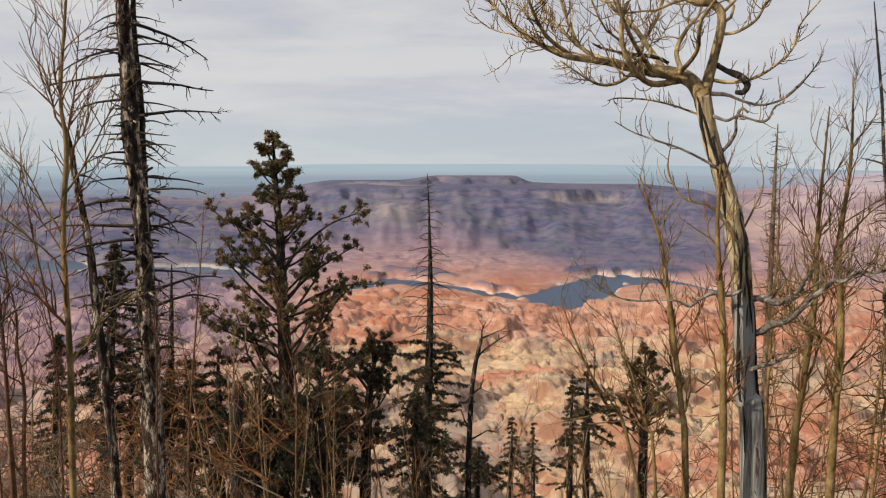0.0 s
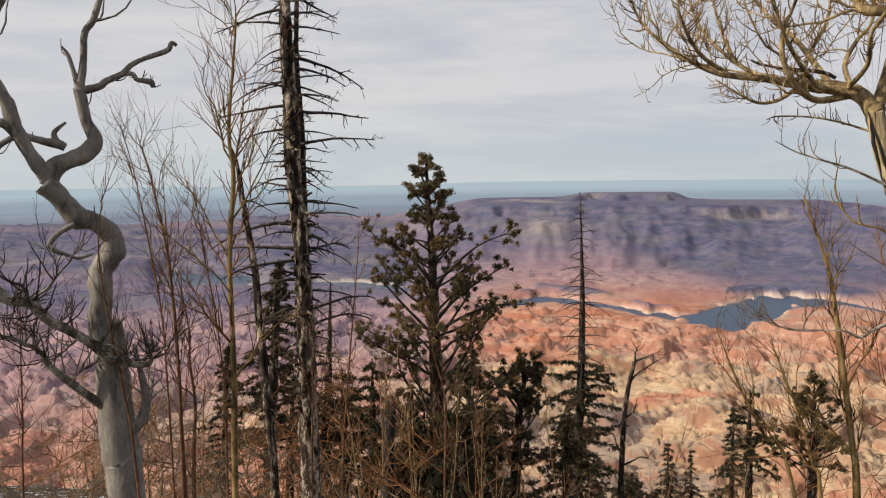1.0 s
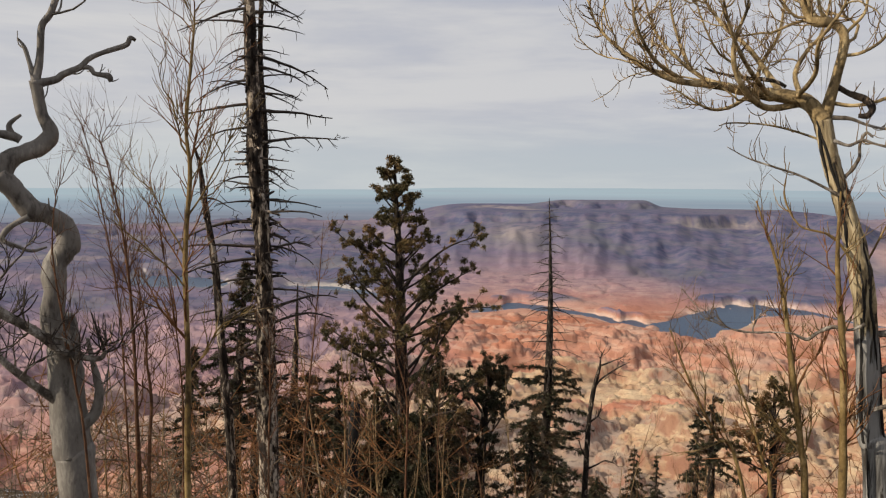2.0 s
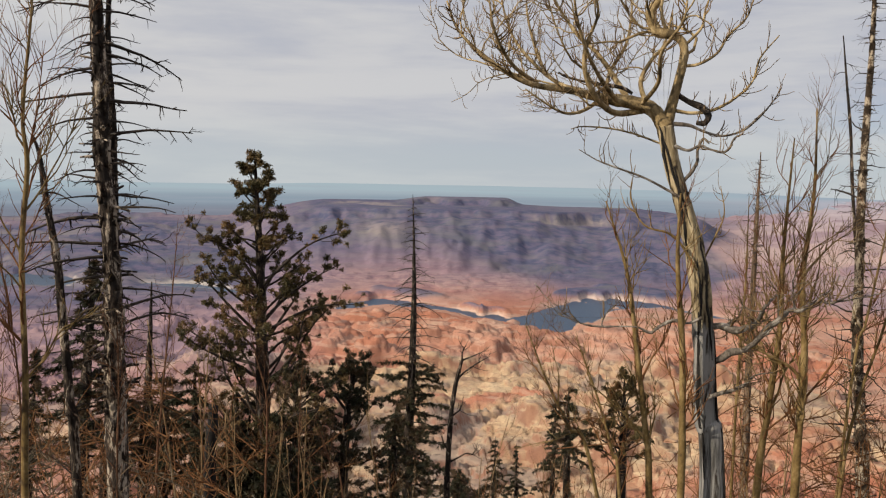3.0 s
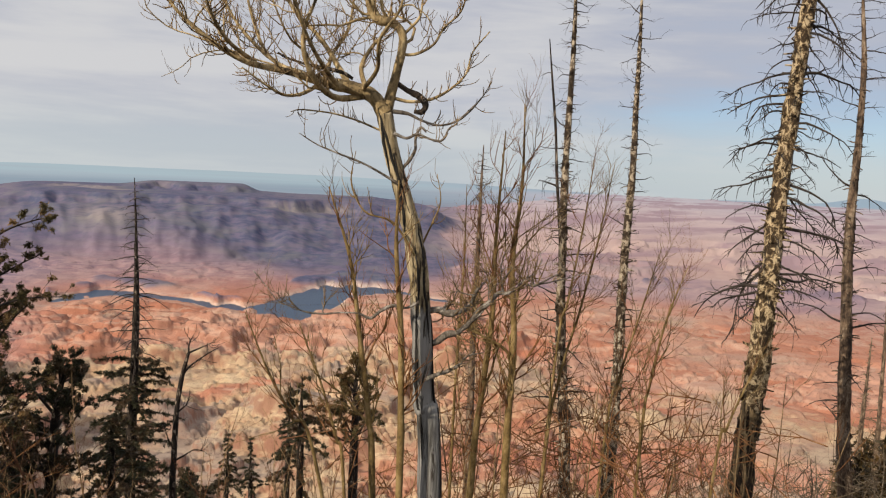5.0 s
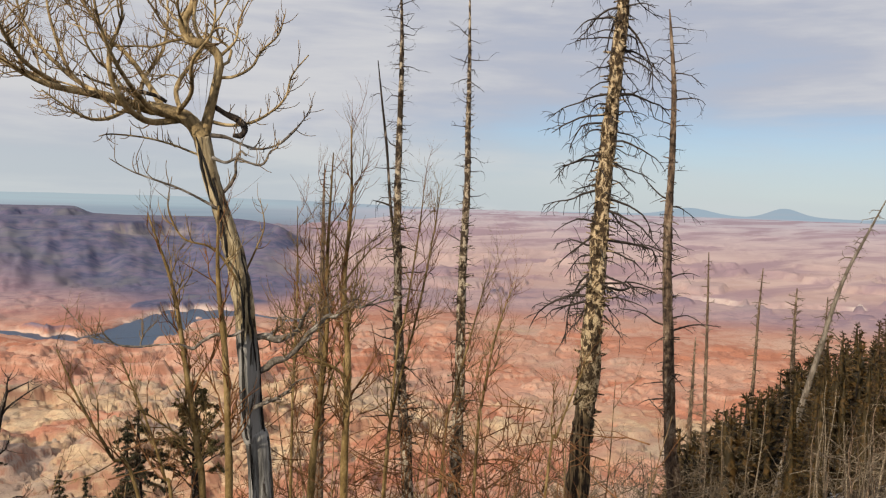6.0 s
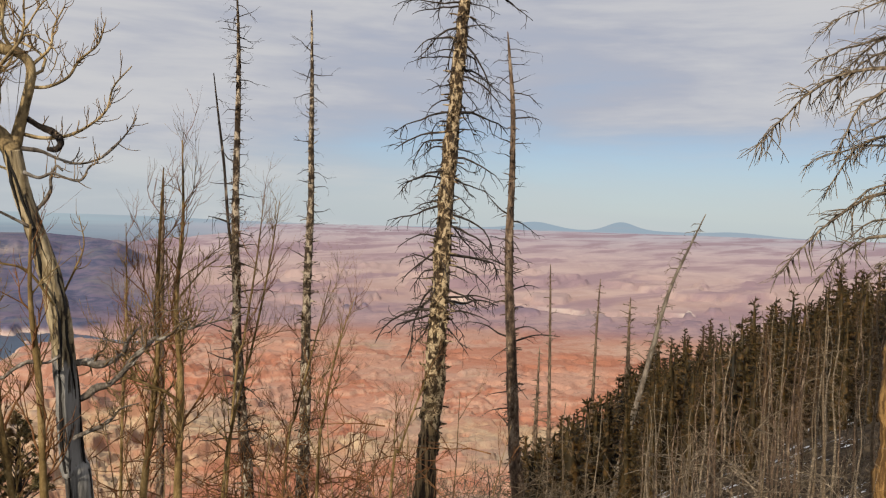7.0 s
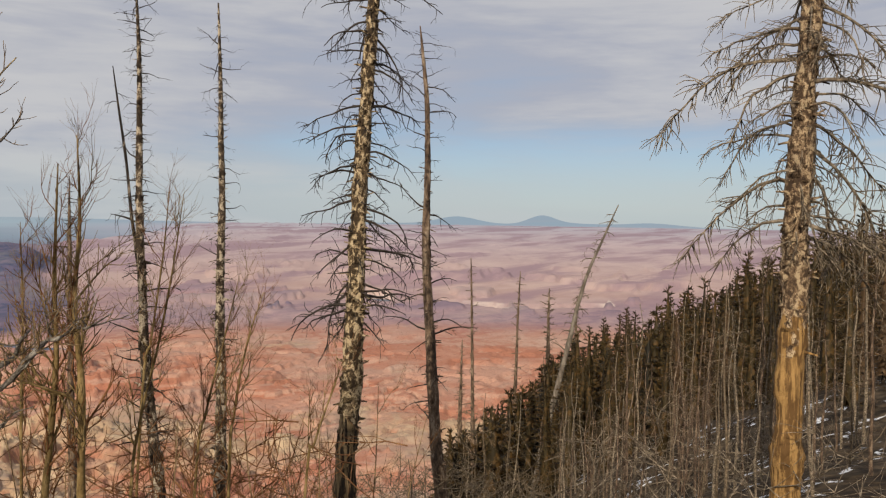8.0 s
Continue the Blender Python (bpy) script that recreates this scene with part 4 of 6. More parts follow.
    limb_part("limb", [(1.66, 5.32, -0.66), (1.51, 5.37, -0.44), (1.32, 5.42, -0.37), (1.23, 5.45, -0.18), (1.25, 5.44, 0.03)], [0.012, 0.010, 0.008, 0.006, 0.003], count=12, size=0.22, r=0.004, lift=0.3, **{**A, "mat": BARK_SAPLING})
    limb_part("limb", [(1.74, 5.51, -0.65), (1.82, 5.48, -0.45), (1.87, 5.46, -0.29), (1.84, 5.47, -0.10)], [0.010, 0.009, 0.006, 0.003], count=8, size=0.18, r=0.004, lift=0.3, **{**A, "mat": BARK_SAPLING})


great_aspen()


# ---------------------------------------------------------------- the crooked dead tree
def crooked_tree():
    rng = random.Random(8)
    pts = rooted([(-2.86, 4.20, -0.79), (-2.86, 4.21, -0.90), (-2.86, 4.21, -1.21), (-2.84, 4.22, -1.55), (-2.82, 4.23, -1.82)])
    base = pts[0]
    ob = thing("crooked_dead_tree", base, "bare grey dead tree with a sharply crooked trunk", "dead tree")
    w = Wood()
    path = smooth_path(pts, 10)
    w.tube(path, taper(path, [0.105, 0.098, 0.092, 0.086, 0.08, 0.066]), 16, 0.12, 9)
    part("trunk", w, BARK_CROOK, ob, base)
    A = dict(mat=BARK_CROOK, ob=ob, base=base, rng=rng, sides=12, rough=0.24)
    D = {**A, "mat": BARK_LIMB, "twig_mat": TWIG_DARK}
    limb_part("limb", [(-2.80, 4.16, -1.00), (-2.87, 4.11, -0.84), (-2.85, 4.12, -0.64), (-2.86, 4.15, -0.50), (-2.81, 4.20, -0.39), (-2.83, 4.19, -0.29), (-2.88, 4.13, -0.23), (-2.93, 4.08, -0.21), (-2.98, 4.03, -0.12), (-3.05, 3.98, -0.03)], [0.05, 0.056, 0.050, 0.052, 0.064, 0.058, 0.050, 0.054, 0.048, 0.056], count=3, size=0.2, r=0.007, lift=0.2, **A)
    limb_part("limb", [(-3.03, 3.99, -0.04), (-3.00, 4.02, 0.06), (-2.95, 4.05, 0.09), (-2.88, 4.10, 0.13), (-2.84, 4.13, 0.20), (-2.87, 4.11, 0.29), (-2.88, 4.10, 0.37), (-2.89, 4.09, 0.47)], [0.036, 0.048, 0.044, 0.046, 0.040, 0.030, 0.032, 0.030], count=2, size=0.12, r=0.006, lift=0.2, **A)
    limb_part("limb", [(-2.89, 4.09, 0.45), (-2.87, 4.11, 0.60), (-2.86, 4.12, 0.75), (-2.82, 4.14, 0.82), (-2.79, 4.16, 0.92), (-2.77, 4.17, 1.02), (-2.75, 4.19, 1.17)], [0.026, 0.020, 0.018, 0.016, 0.014, 0.011, 0.006], count=4, size=0.3, r=0.008, lift=0.3, **A)
    limb_part("limb", [(-2.89, 4.09, 0.45), (-2.81, 4.15, 0.48), (-2.78, 4.17, 0.51), (-2.71, 4.21, 0.55), (-2.67, 4.24, 0.60), (-2.60, 4.28, 0.64), (-2.51, 4.33, 0.68), (-2.49, 4.34, 0.72), (-2.47, 4.36, 0.71)], [0.022, 0.019, 0.016, 0.013, 0.011, 0.008], count=2, size=0.10, r=0.006, lift=0.1, **A)
    limb_part("limb", [(-2.71, 4.21, 0.55), (-2.67, 4.24, 0.55), (-2.65, 4.25, 0.52), (-2.59, 4.28, 0.51), (-2.58, 4.29, 0.48)], [0.014, 0.014, 0.012, 0.017, 0.010], count=5, size=0.06, r=0.005, lift=-0.2, **A)
    limb_part("limb", [(-2.89, 4.09, 0.47), (-2.91, 4.08, 0.56), (-2.93, 4.07, 0.64), (-2.95, 4.05, 0.68)], [0.018, 0.012, 0.010, 0.006], count=1, size=0.1, r=0.005, lift=0.1, **A)
    limb_part("limb", [(-3.04, 3.99, 0.01), (-3.09, 3.95, 0.12), (-3.14, 3.91, 0.26), (-3.17, 3.89, 0.39), (-3.20, 3.86, 0.48), (-3.24, 3.82, 0.60), (-3.24, 3.83, 0.69), (-3.20, 3.86, 0.80), (-3.15, 3.90, 0.92), (-3.10, 3.94, 0.99), (-3.05, 3.98, 1.14)], [0.042, 0.038, 0.034, 0.032, 0.034, 0.028, 0.024, 0.022, 0.020, 0.018, 0.010], count=4, size=0.35, r=0.008, lift=0.2, **A)
    limb_part("limb", [(-3.25, 3.82, 0.61), (-3.28, 3.79, 0.72), (-3.32, 3.76, 0.86), (-3.34, 3.74, 1.02)], [0.022, 0.018, 0.014, 0.008], count=3, size=0.3, r=0.006, lift=0.2, **A)
    limb_part("limb", [(-3.13, 3.92, 0.23), (-3.09, 3.95, 0.21), (-3.03, 3.99, 0.19), (-2.99, 4.03, 0.18), (-2.96, 4.05, 0.16)], [0.020, 0.018, 0.018, 0.020, 0.018], count=1, size=0.1, r=0.005, lift=0.1, **A)
    limb_part("limb", [(-2.99, 4.03, 0.18), (-3.00, 4.02, 0.23), (-2.98, 4.03, 0.26), (-2.95, 4.05, 0.29)], [0.018, 0.015, 0.012, 0.008], count=0, size=0.1, r=0.005, lift=0.1, **A)
    limb_part("limb", [(-3.14, 3.91, 0.23), (-3.18, 3.88, 0.28), (-3.23, 3.84, 0.28)], [0.022, 0.024, 0.016], count=1, size=0.08, r=0.006, lift=0.1, **A)
    limb_part("limb", [(-3.15, 3.90, 0.21), (-3.21, 3.86, 0.16), (-3.22, 3.84, 0.10), (-3.26, 3.81, 0.05), (-3.33, 3.75, 0.03), (-3.39, 3.70, 0.08)], [0.016, 0.014, 0.016, 0.012, 0.010, 0.006], count=3, size=0.2, r=0.005, lift=0.1, **A)
    limb_part("limb", [(-2.91, 4.02, -0.24), (-2.97, 3.98, -0.28), (-3.00, 3.95, -0.32), (-3.01, 3.95, -0.36), (-2.96, 3.98, -0.39), (-2.90, 4.02, -0.42), (-2.84, 4.06, -0.40)], [0.016, 0.014, 0.013, 0.010, 0.009, 0.009, 0.006], count=3, size=0.12, r=0.005, lift=0.1, **A)
    limb_part("limb", [(-3.25, 3.48, -0.40), (-3.15, 3.58, -0.47), (-3.04, 3.67, -0.59), (-2.97, 3.72, -0.61), (-2.92, 3.76, -0.69), (-2.79, 3.86, -0.81), (-2.68, 3.93, -0.93), (-2.55, 4.02, -0.98), (-2.51, 4.04, -0.94)], [0.022, 0.026, 0.024, 0.027, 0.024, 0.024, 0.017, 0.010], count=34, size=0.22, r=0.006, lift=0.1, label="twiggy grey dead limb", subs=6, sub_len=0.5, fork=0.7, **D)
    limb_part("limb", [(-2.87, 4.17, -1.28), (-2.98, 4.09, -1.15), (-3.09, 4.01, -1.01), (-3.13, 3.98, -0.92), (-3.21, 3.91, -0.84), (-3.32, 3.83, -0.79), (-3.43, 3.73, -0.71)], [0.022, 0.018, 0.015, 0.012, 0.010, 0.008, 0.004], count=30, size=0.22, r=0.005, lift=0.2, subs=5, sub_len=0.5, fork=0.7, **D)
    ob.location += Vector((0.035, -0.17, -0.04))
    limb_part("limb", [(-2.78, 4.22, -1.41), (-2.72, 4.26, -1.35), (-2.70, 4.27, -1.22), (-2.72, 4.26, -1.09), (-2.75, 4.25, -0.92)], [0.030, 0.028, 0.022, 0.014, 0.008], count=6, size=0.25, r=0.006, lift=0.2, **A)


crooked_tree()

# ---------------------------------------------------------------- dead conifers that stand alone
dead_conifer("tall dark dead conifer with pale stripped side and many bare branches", [(-2.54, 6.09, 1.50), (-2.54, 6.09, 1.03), (-2.52, 6.09, 0.49), (-2.52, 6.10, 0.05), (-2.48, 6.10, -0.51), (-2.46, 6.11, -1.10), (-2.46, 6.11, -1.62), (-2.46, 6.11, -2.24)], [0.0864, 0.0765, 0.0665, 0.0632, 0.0599, 0.0565, 0.0499, 0.0432, 0.0299],
             BARK_SIDE, TWIG_DARK, 21, 74, 0.86, (0.28, 0.97), -0.30, 12, shape=0.2, thick=0.25, flakes=420, tilt=(72, 94), twig=0.15, wander=0.13)
dead_conifer("dark dead conifer standing against a taller one", [(-2.50, 6.25, 1.38), (-2.52, 6.24, 0.82), (-2.50, 6.25, 0.33), (-2.50, 6.25, -0.18), (-2.50, 6.25, -0.69), (-2.50, 6.25, -1.30), (-2.52, 6.24, -2.20)], [0.0473, 0.042, 0.0368, 0.0315, 0.0289, 0.0263, 0.021, 0.0158],
             BARK_DARK, TWIG_DARK, 22, 34, 0.6, (0.25, 0.97), -0.28, 11, shape=0.2, thick=0.25, flakes=160, tilt=(72, 94), twig=0.15, wander=0.15)
dead_conifer("thin dark leaning dead conifer stem", [(-2.96, 5.96, 0.17), (-2.92, 5.97, 0.01), (-2.90, 5.98, -0.21), (-2.88, 6.00, -0.41), (-2.83, 6.01, -0.78), (-2.81, 6.03, -1.25), (-2.77, 6.03, -1.86), (-2.75, 6.05, -2.31)], [0.0413, 0.0354, 0.0325, 0.0295, 0.0266, 0.0212, 0.0148, 0.00708], BARK_SIDE, TWIG_DARK, 23, 26, 0.45, (0.1, 0.8), -0.3, 11, thick=0.2, twig=0.16, wander=0.16, flakes=90)
dead_conifer("slim dead conifer with broken grey branch stubs", [(4.22, 8.13, 2.27), (4.24, 8.12, 1.77), (4.25, 8.12, 1.21), (4.24, 8.12, 0.52), (4.24, 8.12, -0.18), (4.26, 8.11, -0.88), (4.28, 8.10, -1.72), (4.35, 8.06, -2.57), (4.41, 8.03, -3.42)], [0.07, 0.065, 0.058, 0.050, 0.043, 0.038, 0.032, 0.026, 0.018, 0.008],
             BARK_SNAG, TWIG_DARK, 24, 90, 0.50, (0.2, 0.99), -0.2, 9, shape=0.45, flakes=110)
dead_conifer("thin dark dead stem leaning on a dead conifer", [(4.06, 8.33, 1.41), (4.11, 8.30, 0.94), (4.17, 8.27, 0.41), (4.21, 8.25, -0.12), (4.28, 8.21, -0.84), (4.33, 8.19, -1.50), (4.39, 8.16, -2.35)], [0.022, 0.022, 0.02, 0.018, 0.016, 0.014, 0.012, 0.005], BARK_DARK, TWIG_DARK, 25, 14, 0.3, (0.1, 0.95))
dead_conifer("slim grey dead conifer with short bare stubs", [(6.93, 11.19, 3.06), (6.95, 11.17, 2.01), (6.96, 11.17, 1.06), (6.97, 11.16, 0.10), (6.95, 11.17, -0.88), (6.94, 11.18, -1.88), (6.95, 11.17, -2.89), (6.94, 11.18, -4.09), (6.92, 11.19, -4.79)], [0.11, 0.10, 0.09, 0.08, 0.07, 0.06, 0.05, 0.04, 0.028, 0.012],
             BARK_SNAG, TWIG_DARK, 26, 84, 0.55, (0.2, 0.97), -0.15, 7, shape=0.35, flakes=130)
dead_conifer("far thin dead conifer", [(8.86, 22.27, 0.69), (8.85, 22.28, -0.51), (8.85, 22.28, -1.95), (8.85, 22.28, -3.40), (8.84, 22.28, -5.37), (8.86, 22.27, -7.37), (8.87, 22.27, -9.06)], [0.13, 0.12, 0.105, 0.09, 0.075, 0.06, 0.04, 0.012], BARK_BROWN, TWIG_DARK, 27, 90, 0.9, (0.3, 0.98), -0.15, 6, shape=0.6, thick=0.9, fine=0.6)
dead_conifer("stout dead conifer with flaking cream and ochre bark", [(8.25, 9.00, 3.95), (8.21, 9.03, 2.98), (8.16, 9.07, 2.08), (8.11, 9.12, 1.10), (8.07, 9.15, 0.19), (8.04, 9.18, -0.72), (8.02, 9.19, -1.48), (8.01, 9.20, -2.07), (7.96, 9.24, -3.17), (7.91, 9.28, -4.37)], [0.163, 0.15, 0.145, 0.132, 0.125, 0.114, 0.106, 0.095, 0.0845, 0.0739, 0.0528],
             BARK_STRIP, TWIG_DARK, 28, 104, 1.4, (0.36, 0.98), -0.5, 10, shape=0.2, rough=0.22, tilt=(72, 108), flakes=260, fine=0.36)
dead_conifer("slim brown dead conifer with long bare lower branches", [(11.53, 11.55, 3.52), (11.58, 11.51, 2.92), (11.64, 11.45, 2.04), (11.66, 11.43, 0.72), (11.65, 11.44, -0.40), (11.67, 11.42, -1.52), (11.72, 11.37, -2.66), (11.77, 11.32, -3.80), (11.83, 11.26, -4.95), (11.91, 11.18, -5.87)], [0.14, 0.13, 0.12, 0.11, 0.10, 0.088, 0.075, 0.06, 0.046, 0.032, 0.01],
             BARK_BROWN, TWIG_DARK, 29, 64, 1.35, (0.25, 0.99), -0.35, 6, shape=0.6, flakes=70)
dead_conifer("large dead conifer with peeling orange bark and long drooping branches", [(8.67, 2.93, 2.90), (8.67, 2.95, 2.04), (8.66, 2.98, 1.43), (8.65, 3.00, 0.82), (8.64, 3.02, 0.15), (8.64, 3.03, -0.47), (8.64, 3.03, -1.04), (8.63, 3.03, -1.78), (8.63, 3.04, -2.48), (8.63, 3.04, -2.95)], [0.148, 0.134, 0.129, 0.122, 0.117, 0.112, 0.107, 0.101, 0.092, 0.0819, 0.0663],
             BARK_OCHRE, TWIG_PALE, 30, 50, 1.85, (0.46, 0.98), -0.7, 27, shape=0.05, rough=0.2, thick=0.0, tilt=(68, 98), twig=0.24, flakes=230, bare_below=0.28, fine=0.34)
dead_conifer("leaning bare grey dead trunk", [(19.73, 12.21, 0.10), (19.51, 12.54, -0.84), (19.29, 12.86, -1.79), (19.14, 13.08, -2.74), (19.02, 13.25, -3.70), (18.85, 13.49, -4.99), (18.69, 13.70, -6.13), (18.44, 14.02, -8.27)], [0.102, 0.0952, 0.085, 0.0748, 0.0646, 0.0544, 0.0422, 0.0306, 0.0136], BARK_LEAN, TWIG_GREY, 31, 66, 0.7, (0.3, 0.97), -0.4, 6, thick=1.2, fine=0.6)
for k, (spec, dist) in enumerate((([(29.78, 23.87, -2.94), (29.72, 23.93, -5.11), (29.68, 23.99, -8.30), (29.60, 24.08, -11.53)], 1.0), ([(25.33, 22.89, -2.11), (25.38, 22.84, -4.60), (25.43, 22.78, -8.42), (25.46, 22.75, -10.35)], 0.9), ([(25.04, 18.57, -3.03), (25.03, 18.58, -4.15), (25.03, 18.57, -5.87), (25.02, 18.59, -8.05)], 0.9),
                                  ([(32.99, 22.94, -4.21), (32.97, 22.96, -6.42), (32.96, 22.98, -8.65)], 0.8), ([(26.57, 24.50, -5.88), (26.54, 24.52, -7.91), (26.52, 24.55, -9.95)], 0.6))):
    dead_conifer("thin far dead conifer stem", spec, [0.12, 0.10, 0.075, 0.05, 0.02], BARK_BROWN, TWIG_GREY, 40 + k, 54, 0.9 * dist, (0.3, 0.98), -0.2, 4, thick=2.0, fine=0.7, shape=0.6)


# ---------------------------------------------------------------- living conifers
def needle_part(parent, foliage, mat, base, label):
    ob = part("needles", foliage, mat, parent, base, label)
    ob["kind"] = "stuff"
    return ob


def clumped_pine(label, trunk_pts, radii, seed, count, reach, arms=(), span=(0.25, 0.98), size=0.08, mat=NEEDLE_PINE, density=1.0):
    """A pine with round tufts of needles at the ends of ascending limbs."""
    rng = random.Random(seed)
    pts = rooted(trunk_pts)
    base = pts[0]
    path = smooth_path(pts, 10)
    rad = taper(path, radii)
    ob = thing("pine_tree", base, label, "pine")
    w = Wood()
    w.tube(path, rad, 12, 0.12, seed)
    part("trunk", w, BARK_DARK, ob, base)

    def limb(bp, br):
        w, leaf = Wood(), Wood()
        root = (w.tube(bp, br, 5), 5)
        ln = sum((bp[k + 1] - bp[k]).length for k in range(len(bp) - 1))
        n = len(bp)
        for _ in range(int((4 + 7 * ln) * density)):
            s = rng.uniform(0.32, 1.0) ** 0.65
            i = min(int(s * (n - 1)), n - 2)
            d = sideways(rng, bp[i + 1] - bp[i], rng.uniform(25, 75))
            tp, tr = grow(rng, bp[i], d, rng.uniform(0.08, 0.26) * (0.6 + 0.4 * ln), 0.006, 4, 0.4, 0.6)
            w.tube(tp, tr, 3, cap=False, root=root[0] + i * 5)
            for q in (4, 3) if rng.random() < 0.3 else (4,):
                leaf.clump(tp[q], size * rng.uniform(0.65, 1.15), 70, rng)
        leaf.clump(bp[-1], size, 70, rng)
        br_ob = part("branch", w, TWIG_DARK, ob, base)
        needle_part(br_ob, leaf, mat, base, "tufts of olive pine needles")

    n = len(path)
    turn = rng.uniform(0, 6.28)
    for b in range(count):
        s = span[0] + (span[1] - span[0]) * (b + rng.random()) / count
        i = min(int(s * (n - 1)), n - 2)
        turn += 2.4 + rng.uniform(-0.6, 0.6)
        el = radians(rng.uniform(15, 55))
        d = Vector((math.cos(turn) * math.cos(el), math.sin(turn) * math.cos(el), math.sin(el)))
        u = (s - span[0]) / (span[1] - span[0])
        ln = float(np.interp(u, np.linspace(0, 1, len(reach)), reach)) * rng.uniform(0.6, 1.1)
        limb(*grow(rng, path[i], d, ln, min(rad[i] * 0.5, 0.012 + 0.012 * ln), 7, 0.28, 0.25))
    for arm in arms:
        ap = smooth_path(arm, 4)
        limb(ap, taper(ap, [0.03, 0.022, 0.012, 0.006]))
    top = Wood()
    top.clump(path[-1], size * 1.1, 80, rng)
    needle_part(ob, top, mat, base, "tuft of olive pine needles")
    return ob


clumped_pine("tall open pine with dark trunk and round olive needle tufts", [(-2.85, 12.83, 0.20), (-2.82, 12.83, -0.50), (-2.79, 12.84, -1.21), (-2.76, 12.84, -1.92), (-2.76, 12.84, -2.65), (-2.74, 12.85, -3.48), (-2.73, 12.85, -4.51), (-2.72, 12.85, -5.66)], [0.17, 0.15, 0.125, 0.105, 0.09, 0.072, 0.056, 0.038, 0.012],
             51, 76, [1.4, 1.7, 1.75, 1.6, 1.3, 1.05, 0.8, 0.6, 0.42, 0.15],
             ([(-2.80, 12.83, -1.83), (-3.09, 12.77, -1.42), (-3.37, 12.70, -1.21), (-3.60, 12.64, -1.10), (-3.76, 12.60, -0.94)], [(-2.77, 12.84, -1.92), (-2.42, 12.70, -1.55), (-2.01, 12.67, -1.21), (-1.67, 12.71, -1.06), (-1.43, 12.74, -1.00)], [(-2.77, 12.84, -2.47), (-2.37, 13.12, -2.06), (-1.93, 13.29, -1.76), (-1.61, 13.32, -1.59)],
              [(-2.76, 12.84, -2.65), (-2.18, 12.74, -2.31), (-1.73, 12.71, -2.15), (-1.16, 12.76, -2.14)], [(-2.81, 12.83, -2.65), (-3.17, 12.45, -2.13), (-3.45, 12.27, -1.75), (-3.57, 12.24, -1.73)]), span=(0.18, 0.985))
clumped_pine("young pine with a ragged crown of dark needle tufts", [(-1.33, 14.05, -3.38), (-1.42, 14.05, -3.80), (-1.50, 14.04, -4.31), (-1.55, 14.03, -5.13), (-1.59, 14.03, -6.18)], [0.12, 0.10, 0.08, 0.06, 0.04, 0.012], 52, 34, [0.9, 1.0, 0.9, 0.7, 0.45, 0.2],
             ([(-1.47, 14.04, -4.31), (-1.76, 14.01, -3.90), (-1.95, 13.99, -3.69), (-2.15, 13.96, -3.78)], [(-1.44, 14.04, -3.80), (-1.27, 14.06, -3.55), (-1.12, 14.07, -3.43)]), span=(0.3, 0.98), mat=NEEDLE_SPRUCE)
clumped_pine("young pine among dead stems", [(-2.15, 12.45, -3.10), (-2.14, 12.45, -3.82), (-2.13, 12.45, -4.55), (-2.12, 12.45, -5.48)], [0.10, 0.09, 0.07, 0.05, 0.012], 53, 30, [0.9, 1.0, 0.9, 0.6, 0.2], span=(0.3, 0.98), mat=NEEDLE_SPRUCE)
clumped_pine("young pine with russet and olive needles", [(3.75, 15.61, -3.95), (3.76, 15.61, -4.65), (3.76, 15.61, -5.35), (3.77, 15.60, -6.53)], [0.10, 0.09, 0.07, 0.045, 0.01], 54, 40, [0.8, 0.85, 0.8, 0.6, 0.4, 0.15], span=(0.3, 0.98), density=0.8)


